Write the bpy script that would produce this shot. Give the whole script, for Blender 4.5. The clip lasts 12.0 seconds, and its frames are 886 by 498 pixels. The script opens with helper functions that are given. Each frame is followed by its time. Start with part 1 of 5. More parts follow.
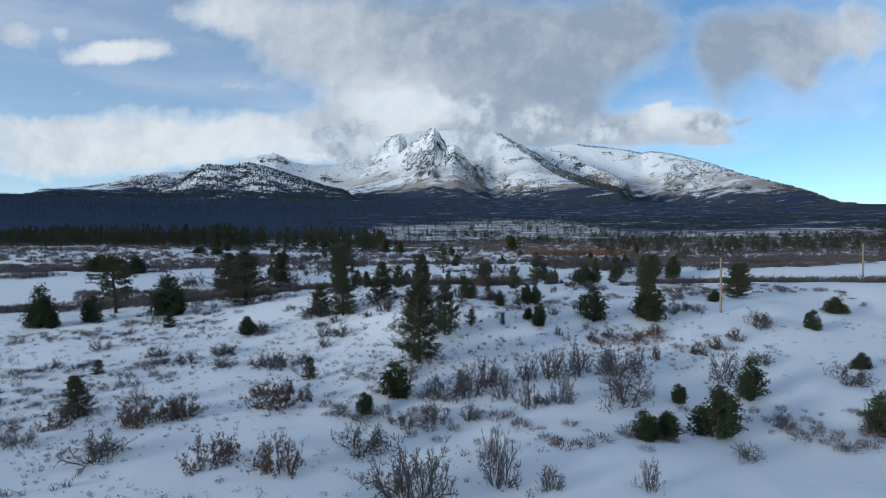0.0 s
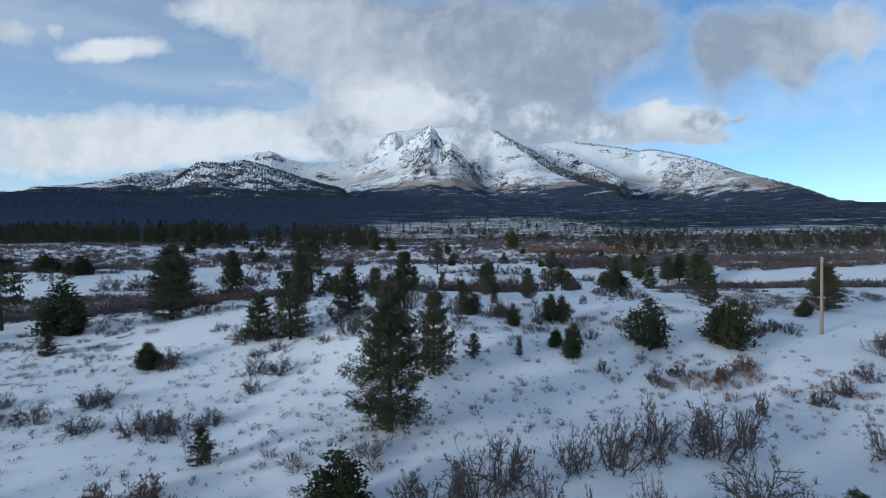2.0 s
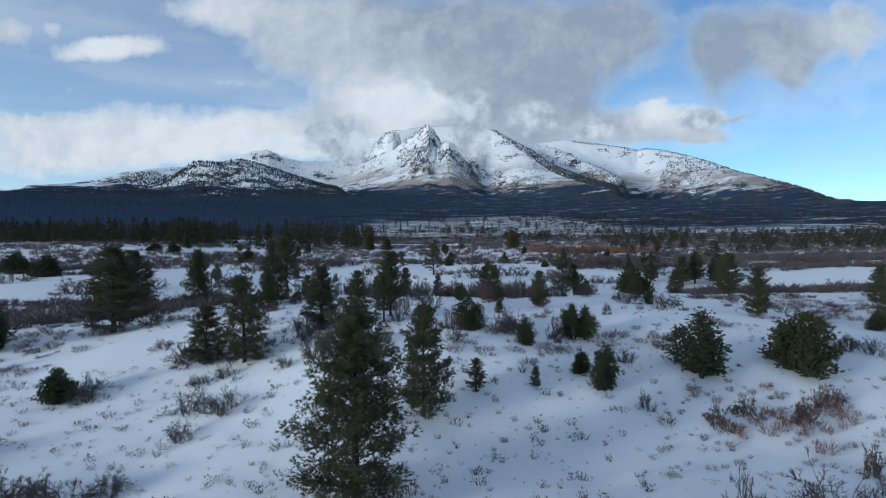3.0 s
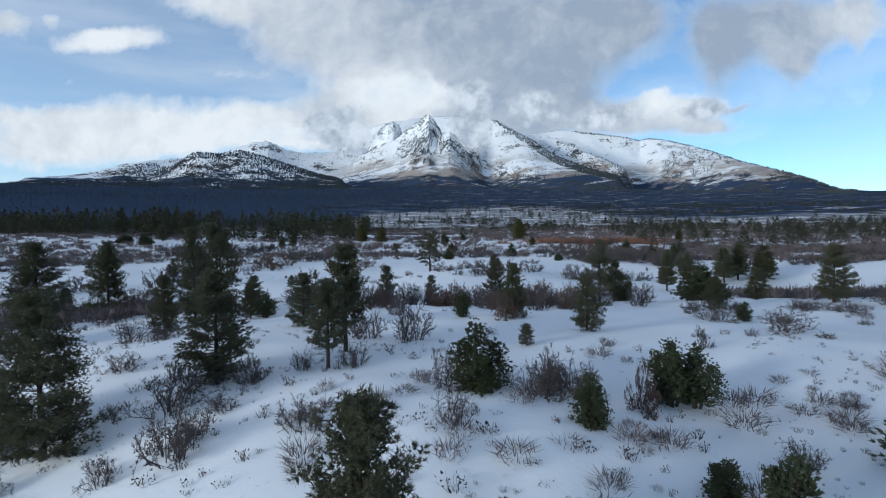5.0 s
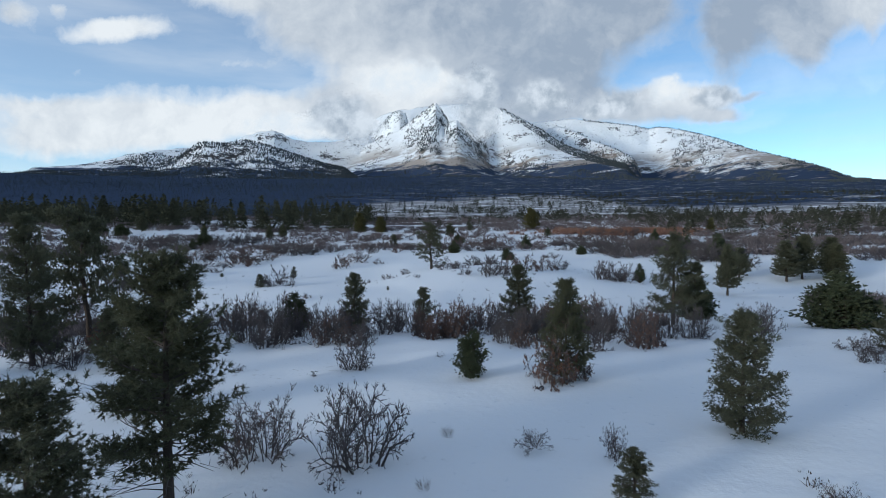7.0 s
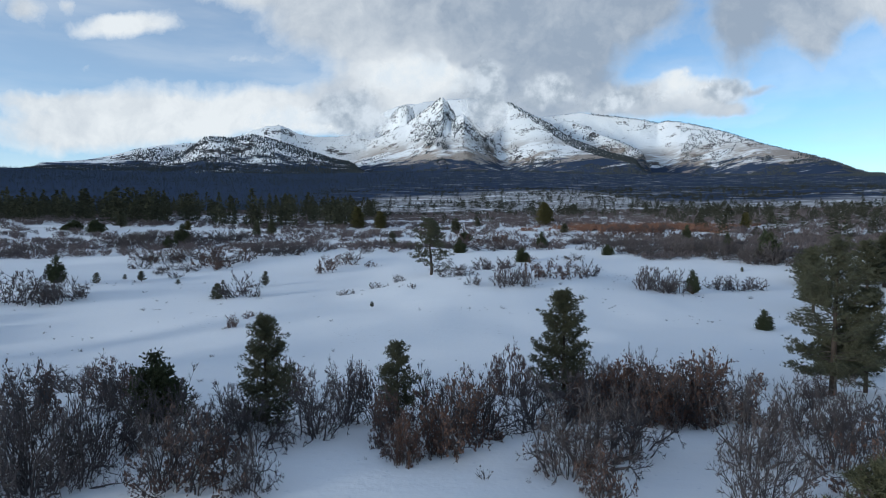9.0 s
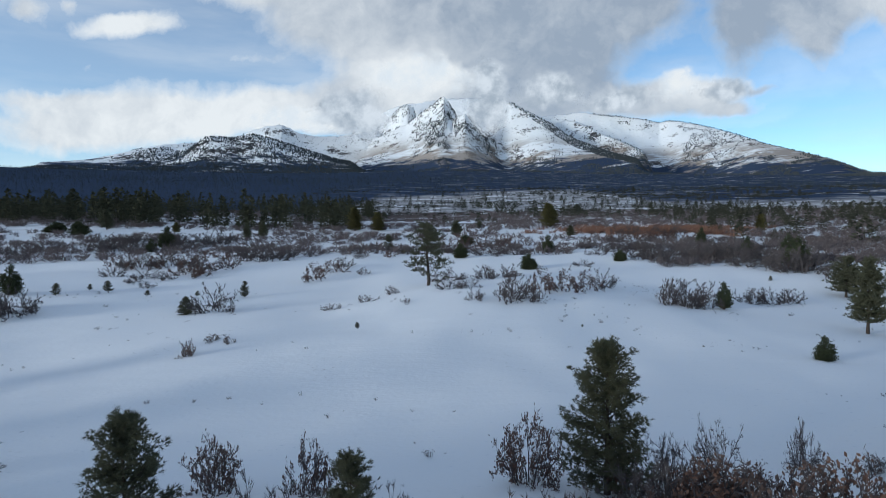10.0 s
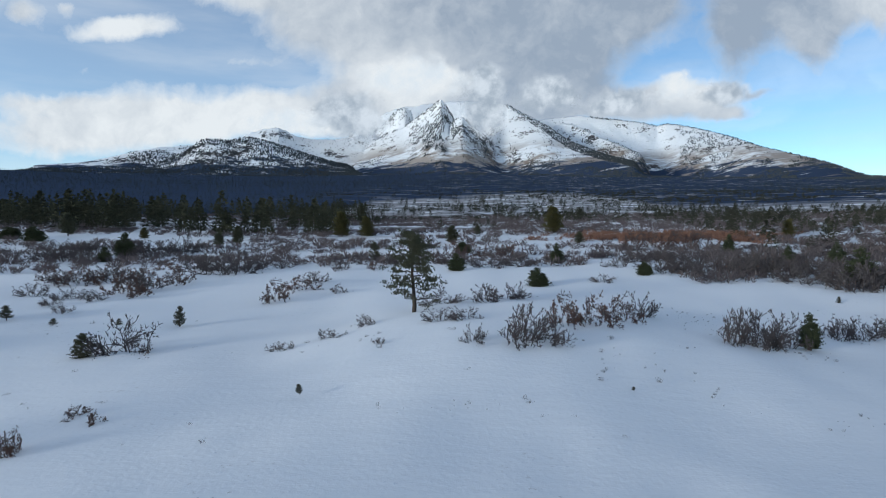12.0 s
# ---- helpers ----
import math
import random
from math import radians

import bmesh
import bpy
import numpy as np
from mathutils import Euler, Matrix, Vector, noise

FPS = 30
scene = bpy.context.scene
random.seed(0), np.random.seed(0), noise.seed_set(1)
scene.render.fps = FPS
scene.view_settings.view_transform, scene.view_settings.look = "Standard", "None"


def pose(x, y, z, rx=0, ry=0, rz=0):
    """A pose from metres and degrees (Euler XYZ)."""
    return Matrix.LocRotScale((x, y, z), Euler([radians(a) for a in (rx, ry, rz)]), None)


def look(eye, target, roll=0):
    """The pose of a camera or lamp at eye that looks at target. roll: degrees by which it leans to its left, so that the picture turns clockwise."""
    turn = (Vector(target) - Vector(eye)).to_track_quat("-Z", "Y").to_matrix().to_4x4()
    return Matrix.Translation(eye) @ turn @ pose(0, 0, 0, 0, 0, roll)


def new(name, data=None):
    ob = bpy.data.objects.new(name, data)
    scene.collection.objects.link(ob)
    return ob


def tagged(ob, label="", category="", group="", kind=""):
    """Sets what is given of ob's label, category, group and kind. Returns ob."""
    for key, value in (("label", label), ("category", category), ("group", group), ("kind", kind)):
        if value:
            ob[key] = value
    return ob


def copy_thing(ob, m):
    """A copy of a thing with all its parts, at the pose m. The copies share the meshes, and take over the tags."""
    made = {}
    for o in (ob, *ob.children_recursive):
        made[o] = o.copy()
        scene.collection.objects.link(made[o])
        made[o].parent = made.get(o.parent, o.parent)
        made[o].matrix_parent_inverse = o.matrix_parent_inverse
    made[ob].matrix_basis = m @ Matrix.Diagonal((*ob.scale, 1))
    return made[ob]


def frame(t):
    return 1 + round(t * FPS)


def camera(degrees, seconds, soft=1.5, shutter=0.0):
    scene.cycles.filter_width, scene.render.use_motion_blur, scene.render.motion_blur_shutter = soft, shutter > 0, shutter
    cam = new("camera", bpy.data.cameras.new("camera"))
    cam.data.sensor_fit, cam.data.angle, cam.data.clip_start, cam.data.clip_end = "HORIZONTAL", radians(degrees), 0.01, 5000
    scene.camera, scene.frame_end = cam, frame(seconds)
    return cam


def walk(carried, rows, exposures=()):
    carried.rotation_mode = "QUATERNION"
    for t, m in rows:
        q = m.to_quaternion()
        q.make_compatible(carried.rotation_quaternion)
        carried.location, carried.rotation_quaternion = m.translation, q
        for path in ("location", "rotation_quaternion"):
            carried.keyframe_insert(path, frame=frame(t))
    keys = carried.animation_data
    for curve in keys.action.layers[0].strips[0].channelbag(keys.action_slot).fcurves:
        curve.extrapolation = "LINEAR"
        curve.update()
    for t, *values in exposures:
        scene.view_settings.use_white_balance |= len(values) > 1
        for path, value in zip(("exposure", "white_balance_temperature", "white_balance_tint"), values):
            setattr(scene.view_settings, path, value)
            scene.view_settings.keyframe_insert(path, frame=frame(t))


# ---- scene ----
cam = camera(75.7, 12.0, 0.75)
PATH = [
    (0, (1.033, 2.160, 11.018), (0.946, 4.158, 11.001), -0.42),
    (0.5, (1.007, 7.624, 10.897), (0.921, 9.622, 10.879), -0.42),
    (1, (0.938, 13.126, 10.805), (0.855, 15.124, 10.784), -0.43),
    (1.5, (0.834, 18.616, 10.706), (0.754, 20.614, 10.684), -0.43),
    (2, (0.743, 24.100, 10.615), (0.667, 26.099, 10.592), -0.44),
    (2.5, (0.664, 29.476, 10.506), (0.591, 31.475, 10.483), -0.45),
    (3, (0.633, 34.922, 10.463), (0.564, 36.921, 10.437), -0.45),
    (3.2, (0.643, 37.075, 10.447), (0.573, 39.074, 10.422), -0.47),
    (4.8, (0.484, 53.330, 10.119), (0.415, 55.328, 10.069), -0.60),
    (5, (0.498, 55.270, 10.135), (0.425, 57.268, 10.079), -0.62),
    (5.5, (0.533, 59.922, 10.176), (0.453, 61.920, 10.111), -0.63),
    (6, (0.474, 64.663, 10.203), (0.389, 66.660, 10.129), -0.64),
    (6.5, (0.409, 69.301, 10.182), (0.317, 71.297, 10.100), -0.64),
    (7, (0.359, 74.072, 10.130), (0.261, 76.068, 10.038), -0.65),
    (7.2, (0.275, 75.912, 10.175), (0.176, 77.907, 10.077), -0.65),
    (8.8, (0.135, 89.042, 10.177), (0.015, 91.035, 10.067), -0.63),
    (9, (0.083, 90.624, 10.199), (-0.039, 92.617, 10.090), -0.63),
    (9.5, (0.036, 94.458, 10.436), (-0.089, 96.451, 10.327), -0.62),
    (10, (-0.051, 98.264, 10.743), (-0.177, 100.257, 10.633), -0.62),
    (10.5, (-0.104, 102.048, 11.042), (-0.229, 104.041, 10.936), -0.61),
    (11, (-0.128, 105.837, 11.250), (-0.252, 107.831, 11.148), -0.61),
    (11.5, (-0.149, 109.526, 11.198), (-0.270, 111.520, 11.097), -0.60),
    (12, (-0.251, 113.248, 11.153), (-0.368, 115.242, 11.054), -0.60),
]
walk(cam, [(t, look(eye, target, roll)) for t, eye, target, roll in PATH], [(0.0, 0.25, 5680, 5), (2.5, 0.21, 5600, 5), (5.5, 0.42, 5740, 5), (12.0, 0.37, 5860, 5)])

# ---------------------------------------------------------------- light
SUN_AZ, SUN_EL = radians(-126), radians(8.5)


def make_sun():
    data = bpy.data.lights.new("sun", "SUN")
    data.energy, data.angle, data.color = 1.85, radians(12), (1.0, 0.93, 0.82)
    ob = new("sun", data)
    d = Vector((math.sin(SUN_AZ) * math.cos(SUN_EL), math.cos(SUN_AZ) * math.cos(SUN_EL), math.sin(SUN_EL)))
    ob.matrix_world = look(d * 1000, (0, 0, 0))


make_sun()

# centre (x/y, z/y), half sizes, density, brightness
CLOUDS_WEST = [
    (-0.632, 0.351, 0.100, 0.023, 1.15, 0.95),
    (-0.819, 0.388, 0.040, 0.030, 0.80, 0.60),
    (-0.730, 0.393, 0.022, 0.014, 0.60, 0.75),
    (-0.427, 0.291, 0.038, 0.014, 0.30, 0.85),
    (-0.363, 0.282, 0.034, 0.011, 0.30, 0.80),
    (-0.768, 0.170, 0.150, 0.055, 1.00, 0.75),
    (-0.579, 0.184, 0.120, 0.042, 1.00, 0.85),
    (-0.434, 0.192, 0.110, 0.038, 1.00, 0.95),
    (-0.788, 0.226, 0.130, 0.016, 0.50, 0.70),
    (-0.332, 0.186, 0.070, 0.036, 0.90, 0.80),
    (-0.691, 0.284, 0.220, 0.022, 0.28, 0.80),
    (-0.536, 0.246, 0.160, 0.014, 0.25, 0.85),
    (-0.400, 0.412, 0.120, 0.032, 1.00, 0.75),
    (-0.250, 0.359, 0.105, 0.062, 1.00, 0.66),
    (-0.110, 0.360, 0.170, 0.070, 1.00, 0.22),
]
CLOUDS_EAST = [
    (-0.131, 0.259, 0.100, 0.050, 1.00, 0.92),
    (-0.226, 0.191, 0.055, 0.042, 1.00, 0.20),
    (-0.141, 0.214, 0.070, 0.040, 1.00, 1.00),
    (0.017, 0.280, 0.090, 0.110, 1.00, 0.30),
    (0.163, 0.353, 0.140, 0.060, 1.00, 0.25),
    (0.153, 0.281, 0.095, 0.075, 1.00, 0.12),
    (0.095, 0.215, 0.090, 0.045, 1.00, 0.38),
    (0.259, 0.193, 0.130, 0.030, 1.00, 0.45),
    (0.368, 0.207, 0.065, 0.022, 1.00, 0.95),
    (0.420, 0.171, 0.055, 0.014, 0.80, 0.50),
    (0.437, 0.318, 0.052, 0.075, 1.00, 0.15),
    (0.535, 0.339, 0.070, 0.060, 1.00, 0.26),
    (0.572, 0.291, 0.032, 0.055, 0.70, 0.40),
    (0.663, 0.358, 0.070, 0.040, 1.00, 0.62),
    (-0.048, 1.150, 1.300, 0.420, 1.00, 0.35),
    (0.277, 0.369, 0.060, 0.050, 0.80, 0.30),
    (0.476, 0.203, 0.030, 0.008, 0.50, 0.30),
    (0.669, 0.294, 0.016, 0.050, 0.35, 0.40),
]

CLOUD_GREY, CLOUD_WHITE = (0.27, 0.30, 0.35, 1), (0.68, 0.655, 0.63, 1)


class Nodes:
    """Short hand for building a node tree."""

    def __init__(self, tree):
        self.t = tree
        tree.nodes.clear()

    def n(self, kind, **props):
        node = self.t.nodes.new(kind)
        for k, v in props.items():
            if k == "operation":
                node.operation = v
            elif k == "data_type":
                node.data_type = v
            elif k == "blend_type":
                node.blend_type = v
            elif k == "interpolation_type":
                node.interpolation_type = v
            elif k == "feature":
                node.feature = v
        return node

    def put(self, socket, v):
        if isinstance(v, bpy.types.NodeSocket):
            self.t.links.new(v, socket)
        else:
            socket.default_value = v

    def math(self, op, a, b=0.0, clamp=False):
        m = self.n("ShaderNodeMath", operation=op)
        m.use_clamp = clamp
        self.put(m.inputs[0], a)
        self.put(m.inputs[1], b)
        return m.outputs[0]

    def vec(self, op, a, b=(0, 0, 0)):
        m = self.n("ShaderNodeVectorMath", operation=op)
        self.put(m.inputs[0], a)
        self.put(m.inputs[1], b)
        return m.outputs["Value"] if op in ("DOT_PRODUCT", "LENGTH") else m.outputs["Vector"]

    def noise(self, vector, scale, detail=4.0, rough=0.55, distort=0.0):
        m = self.n("ShaderNodeTexNoise")
        self.put(m.inputs["Vector"], vector)
        m.inputs["Scale"].default_value, m.inputs["Detail"].default_value = scale, detail
        m.inputs["Roughness"].default_value, m.inputs["Distortion"].default_value = rough, distort
        return m.outputs["Fac"]

    def ramp(self, v, a, b, smooth=True):
        m = self.n("ShaderNodeMapRange", interpolation_type="SMOOTHSTEP" if smooth else "LINEAR")
        self.put(m.inputs["Value"], v)
        self.put(m.inputs["From Min"], a)
        self.put(m.inputs["From Max"], b)
        return m.outputs["Result"]

    def mix(self, fac, a, b, blend="MIX"):
        m = self.n("ShaderNodeMix", data_type="RGBA", blend_type=blend)
        self.put(m.inputs[0], fac)
        self.put(m.inputs[6], a)
        self.put(m.inputs[7], b)
        return m.outputs[2]


def make_world():
    world = bpy.data.worlds.new("sky")
    scene.world = world
    world.use_nodes = True
    k = Nodes(world.node_tree)
    sky = k.n("ShaderNodeTexSky")
    sky.sky_type, sky.sun_disc = "NISHITA", False
    sky.sun_elevation, sky.sun_rotation = radians(24), SUN_AZ
    sky.altitude, sky.air_density, sky.dust_density, sky.ozone_density = 2000, 1.0, 0.15, 2.0
    blue = k.n("ShaderNodeBackground")
    k.put(blue.inputs["Color"], k.mix(1.0, sky.outputs[0], (0.77, 0.92, 0.93, 1), "MULTIPLY"))
    blue.inputs["Strength"].default_value = 0.118

    d = k.n("ShaderNodeTexCoord").outputs["Generated"]
    sep = k.n("ShaderNodeSeparateXYZ")
    k.put(sep.inputs[0], d)
    ahead = k.math("MAXIMUM", sep.outputs["Y"], 0.08)
    comb = k.n("ShaderNodeCombineXYZ")
    k.put(comb.inputs[0], k.math("DIVIDE", sep.outputs["X"], ahead))
    k.put(comb.inputs[1], k.math("DIVIDE", sep.outputs["Z"], ahead))
    uv0 = comb.outputs[0]
    warp = k.n("ShaderNodeTexNoise")
    k.put(warp.inputs["Vector"], uv0)
    warp.inputs["Scale"].default_value, warp.inputs["Detail"].default_value = 7.0, 6.0
    warp.inputs["Roughness"].default_value = 0.6
    off = k.vec("MULTIPLY", k.vec("SUBTRACT", warp.outputs["Color"], (0.5, 0.5, 0.5)), (0.075, 0.06, 0.0))
    uv = k.vec("ADD", uv0, off)
    total, light = 0.0, 0.0
    for u, v, a, b, dens, bright in CLOUDS_WEST + CLOUDS_EAST:
        q = k.vec("MULTIPLY", k.vec("SUBTRACT", uv, (u, v, 0)), (1 / a, 1 / b, 0))
        g = k.math("MULTIPLY", k.math("EXPONENT", k.math("MULTIPLY", k.vec("DOT_PRODUCT", q, q), -0.9)), dens)
        total = k.math("ADD", g, total)
        light = k.math("ADD", k.math("MULTIPLY", g, bright), light)
    front = k.ramp(sep.outputs["Y"], 0.15, 0.45)
    billow = k.noise(uv, 11.0, 7.0, 0.6)
    wide = k.noise(d, 2.6, 6.0, 0.6)
    fine = k.noise(uv, 34.0, 4.0, 0.6)
    dens = k.math("ADD", total, k.math("MULTIPLY", k.math("SUBTRACT", billow, 0.5), 0.7))
    dens = k.math("ADD", dens, k.math("MULTIPLY", k.math("SUBTRACT", fine, 0.5), 0.35))
    alpha_front = k.math("MULTIPLY", k.ramp(dens, 0.10, 0.95), 0.97)
    alpha_back = k.ramp(wide, 0.47, 0.66)
    veil = k.math("ADD", k.math("ADD", 0.08, k.math("MULTIPLY", k.ramp(sep.outputs["X"], 0.35, -0.25), 0.14)), k.math("MULTIPLY", k.ramp(k.noise(k.vec("MULTIPLY", d, (1, 1, 5)), 3.0, 5.0, 0.55), 0.35, 0.7), 0.22))
    alpha_front, alpha_back = k.math("MAXIMUM", alpha_front, veil), k.math("MAXIMUM", alpha_back, veil)
    alpha = k.math("ADD", k.math("MULTIPLY", alpha_front, front), k.math("MULTIPLY", alpha_back, k.math("SUBTRACT", 1.0, front)))
    tone = k.math("DIVIDE", light, k.math("MAXIMUM", total, 0.05))
    tone = k.math("ADD", k.math("MULTIPLY", k.math("SUBTRACT", tone, 0.5), 1.35), 0.42)
    tone = k.math("ADD", tone, k.math("MULTIPLY", k.math("SUBTRACT", k.noise(uv, 9.0, 6.0, 0.58, 0.8), 0.5), 0.7))
    tone = k.math("ADD", tone, k.math("MULTIPLY", k.math("SUBTRACT", fine, 0.5), 0.2), clamp=True)
    shifted = k.noise(k.vec("ADD", uv, (-0.014, 0.018, 0.0)), 11.0, 7.0, 0.6)
    tone = k.math("ADD", tone, k.math("MULTIPLY", k.math("SUBTRACT", billow, shifted), 0.8), clamp=True)
    tone = k.math("ADD", tone, k.math("SUBTRACT", 0.65, k.math("MULTIPLY", k.ramp(dens, 0.18, 0.85), 0.65)), clamp=True)
    tone_back = k.ramp(k.noise(d, 4.0, 4.0), 0.3, 0.7)
    tone = k.math("ADD", k.math("MULTIPLY", tone, front), k.math("MULTIPLY", tone_back, k.math("SUBTRACT", 1.0, front)))
    cloud = k.n("ShaderNodeBackground")
    k.put(cloud.inputs["Color"], k.mix(tone, CLOUD_GREY, CLOUD_WHITE))
    both = k.n("ShaderNodeMixShader")
    k.put(both.inputs[0], alpha)
    k.put(both.inputs[1], blue.outputs[0])
    k.put(both.inputs[2], cloud.outputs[0])
    out = k.n("ShaderNodeOutputWorld")
    k.put(out.inputs[0], both.outputs[0])


make_world()


# ---------------------------------------------------------------- materials
def surface(name, build, rough=0.9, bump=None, translucent=0.0, gloss=0.12):
    """A material whose colour socket build(k) returns; bump: (socket, distance) from the same call."""
    mat = bpy.data.materials.new(name)
    mat.use_nodes = True
    k = Nodes(mat.node_tree)
    result = build(k)
    colour, height = result if isinstance(result, tuple) else (result, None)
    bsdf = k.n("ShaderNodeBsdfPrincipled")
    k.put(bsdf.inputs["Base Color"], colour)
    k.put(bsdf.inputs["Roughness"], rough)
    bsdf.inputs["Specular IOR Level"].default_value = gloss
    if height is not None:
        b = k.n("ShaderNodeBump")
        b.inputs["Distance"].default_value, b.inputs["Strength"].default_value = bump, 1.0
        k.put(b.inputs["Height"], height)
        k.put(bsdf.inputs["Normal"], b.outputs[0])
    out = k.n("ShaderNodeOutputMaterial")
    last = bsdf.outputs[0]
    if translucent:
        tr = k.n("ShaderNodeBsdfTranslucent")
        k.put(tr.inputs["Color"], colour)
        m = k.n("ShaderNodeMixShader")
        m.inputs[0].default_value = translucent
        k.put(m.inputs[1], last)
        k.put(m.inputs[2], tr.outputs[0])
        last = m.outputs[0]
    k.put(out.inputs[0], last)
    return mat


def position(k):
    return k.n("ShaderNodeNewGeometry").outputs["Position"]


def xyz(k, v):
    sep = k.n("ShaderNodeSeparateXYZ")
    k.put(sep.inputs[0], v)
    return sep.outputs


def per_object(k):
    return k.n("ShaderNodeObjectInfo").outputs["Random"]


def per_island(k):
    return k.n("ShaderNodeNewGeometry").outputs["Random Per Island"]


def snow_build(k):
    p = position(k)
    s = xyz(k, p)
    flat = k.vec("MULTIPLY", p, (1, 1, 0))
    drift = k.noise(flat, 0.05, 5.0, 0.55)
    ripple = k.noise(k.vec("MULTIPLY", flat, (0.35, 1, 0)), 0.9, 5.0, 0.55)
    lumps = k.noise(flat, 3.2, 4.0, 0.6)
    snow = k.mix(drift, (0.79, 0.80, 0.82, 1), (0.88, 0.88, 0.88, 1))
    snow = k.mix(k.ramp(lumps, 0.62, 0.75), snow, (0.70, 0.72, 0.75, 1))
    # grass and litter showing through
    thin = k.math("MULTIPLY", k.ramp(k.noise(flat, 0.07, 4.0), 0.55, 0.72), k.ramp(k.noise(flat, 2.0, 5.0, 0.7), 0.58, 0.70))
    snow = k.mix(k.math("MULTIPLY", thin, 0.55), snow, (0.22, 0.17, 0.12, 1))
    # brush further out, then conifer floor in a slate blue that paints in haze
    brush = k.mix(k.noise(flat, 0.03, 3.0), (0.13, 0.10, 0.095, 1), (0.08, 0.07, 0.072, 1))
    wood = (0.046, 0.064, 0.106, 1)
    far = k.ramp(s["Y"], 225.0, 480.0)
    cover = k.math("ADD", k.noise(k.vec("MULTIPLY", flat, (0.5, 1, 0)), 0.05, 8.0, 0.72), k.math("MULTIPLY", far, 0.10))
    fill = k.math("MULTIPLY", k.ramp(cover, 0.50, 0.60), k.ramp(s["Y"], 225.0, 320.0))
    colour = k.mix(k.math("MULTIPLY", fill, 0.7), snow, brush)
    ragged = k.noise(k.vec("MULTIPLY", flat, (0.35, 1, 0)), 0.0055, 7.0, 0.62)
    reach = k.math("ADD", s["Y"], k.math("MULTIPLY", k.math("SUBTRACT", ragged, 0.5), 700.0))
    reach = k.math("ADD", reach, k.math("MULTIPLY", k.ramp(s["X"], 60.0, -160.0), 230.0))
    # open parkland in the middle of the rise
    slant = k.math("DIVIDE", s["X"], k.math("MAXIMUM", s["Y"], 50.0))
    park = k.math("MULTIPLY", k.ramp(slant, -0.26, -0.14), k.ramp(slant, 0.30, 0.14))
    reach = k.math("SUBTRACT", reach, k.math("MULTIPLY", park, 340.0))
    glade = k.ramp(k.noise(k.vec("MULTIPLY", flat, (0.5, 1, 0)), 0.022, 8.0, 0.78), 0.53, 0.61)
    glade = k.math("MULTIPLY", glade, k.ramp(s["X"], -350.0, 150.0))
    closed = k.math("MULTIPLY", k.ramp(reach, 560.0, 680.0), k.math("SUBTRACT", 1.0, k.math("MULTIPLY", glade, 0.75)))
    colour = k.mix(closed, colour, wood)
    height = k.math("ADD", k.math("MULTIPLY", ripple, 0.22), k.math("ADD", k.math("MULTIPLY", lumps, 0.16), drift))
    return colour, height


def mountain_build(k):
    p = position(k)
    s = xyz(k, p)
    nz = xyz(k, k.n("ShaderNodeNewGeometry").outputs["Normal"])["Z"]
    big = k.noise(p, 0.0035, 5.0, 0.6)
    mid = k.noise(p, 0.014, 6.0, 0.65)
    small = k.noise(p, 0.07, 4.0, 0.7)
    snow = k.mix(big, (0.80, 0.82, 0.85, 1), (0.90, 0.89, 0.88, 1))
    rock = k.mix(small, (0.03, 0.032, 0.04, 1), (0.10, 0.09, 0.09, 1))
    # trees and crags in loose stands, more of them on steep ground and lower down
    low = k.ramp(s["Z"], 820.0, 380.0, False)
    stand = k.ramp(big, 0.42, 0.66)
    trees = k.math("ADD", k.math("MULTIPLY", mid, 0.45), k.math("MULTIPLY", small, 0.55))
    trees = k.math("ADD", trees, k.math("MULTIPLY", low, 0.10))
    trees = k.math("ADD", trees, k.math("MULTIPLY", k.ramp(nz, 0.86, 0.62), 0.07))
    trees = k.math("ADD", trees, k.math("MULTIPLY", stand, 0.10))
    colour = k.mix(k.ramp(trees, 0.655, 0.735), snow, rock)
    aspen = k.mix(mid, (0.20, 0.155, 0.125, 1), (0.36, 0.29, 0.235, 1))
    flat = k.vec("MULTIPLY", p, (0.35, 1, 1))
    band = k.math("MULTIPLY", k.ramp(s["Z"], 600.0, 430.0), k.ramp(k.noise(flat, 0.006, 7.0, 0.7), 0.40, 0.54))
    band = k.math("MULTIPLY", band, k.ramp(s["X"], -1050.0, -650.0))
    colour = k.mix(k.math("MULTIPLY", band, 0.85), colour, aspen)
    # foot of the mountain wooded in the same blue, distance haze put into colour
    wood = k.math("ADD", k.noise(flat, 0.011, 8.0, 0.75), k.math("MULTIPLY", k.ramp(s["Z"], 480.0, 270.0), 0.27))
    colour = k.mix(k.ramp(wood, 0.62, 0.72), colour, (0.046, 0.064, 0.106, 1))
    return colour, k.math("ADD", k.math("MULTIPLY", mid, 1.0), k.math("MULTIPLY", small, 0.3))


def needles(a, b):
    def build(k):
        tip = k.mix(per_island(k), a, b)
        return k.mix(per_object(k), tip, k.mix(0.35, tip, (0.075, 0.075, 0.03, 1)))
    return build


def bark(a, b):
    def build(k):
        p = k.n("ShaderNodeTexCoord").outputs["Object"]
        f = k.noise(k.vec("MULTIPLY", p, (1, 1, 0.25)), 14.0, 5.0, 0.6)
        return k.mix(f, a, b), f
    return build


def twigs(a, b):
    def build(k):
        tone = k.mix(per_island(k), a, b)
        return k.mix(k.math("MULTIPLY", per_object(k), 0.5), tone, (0.112, 0.096, 0.094, 1))
    return build


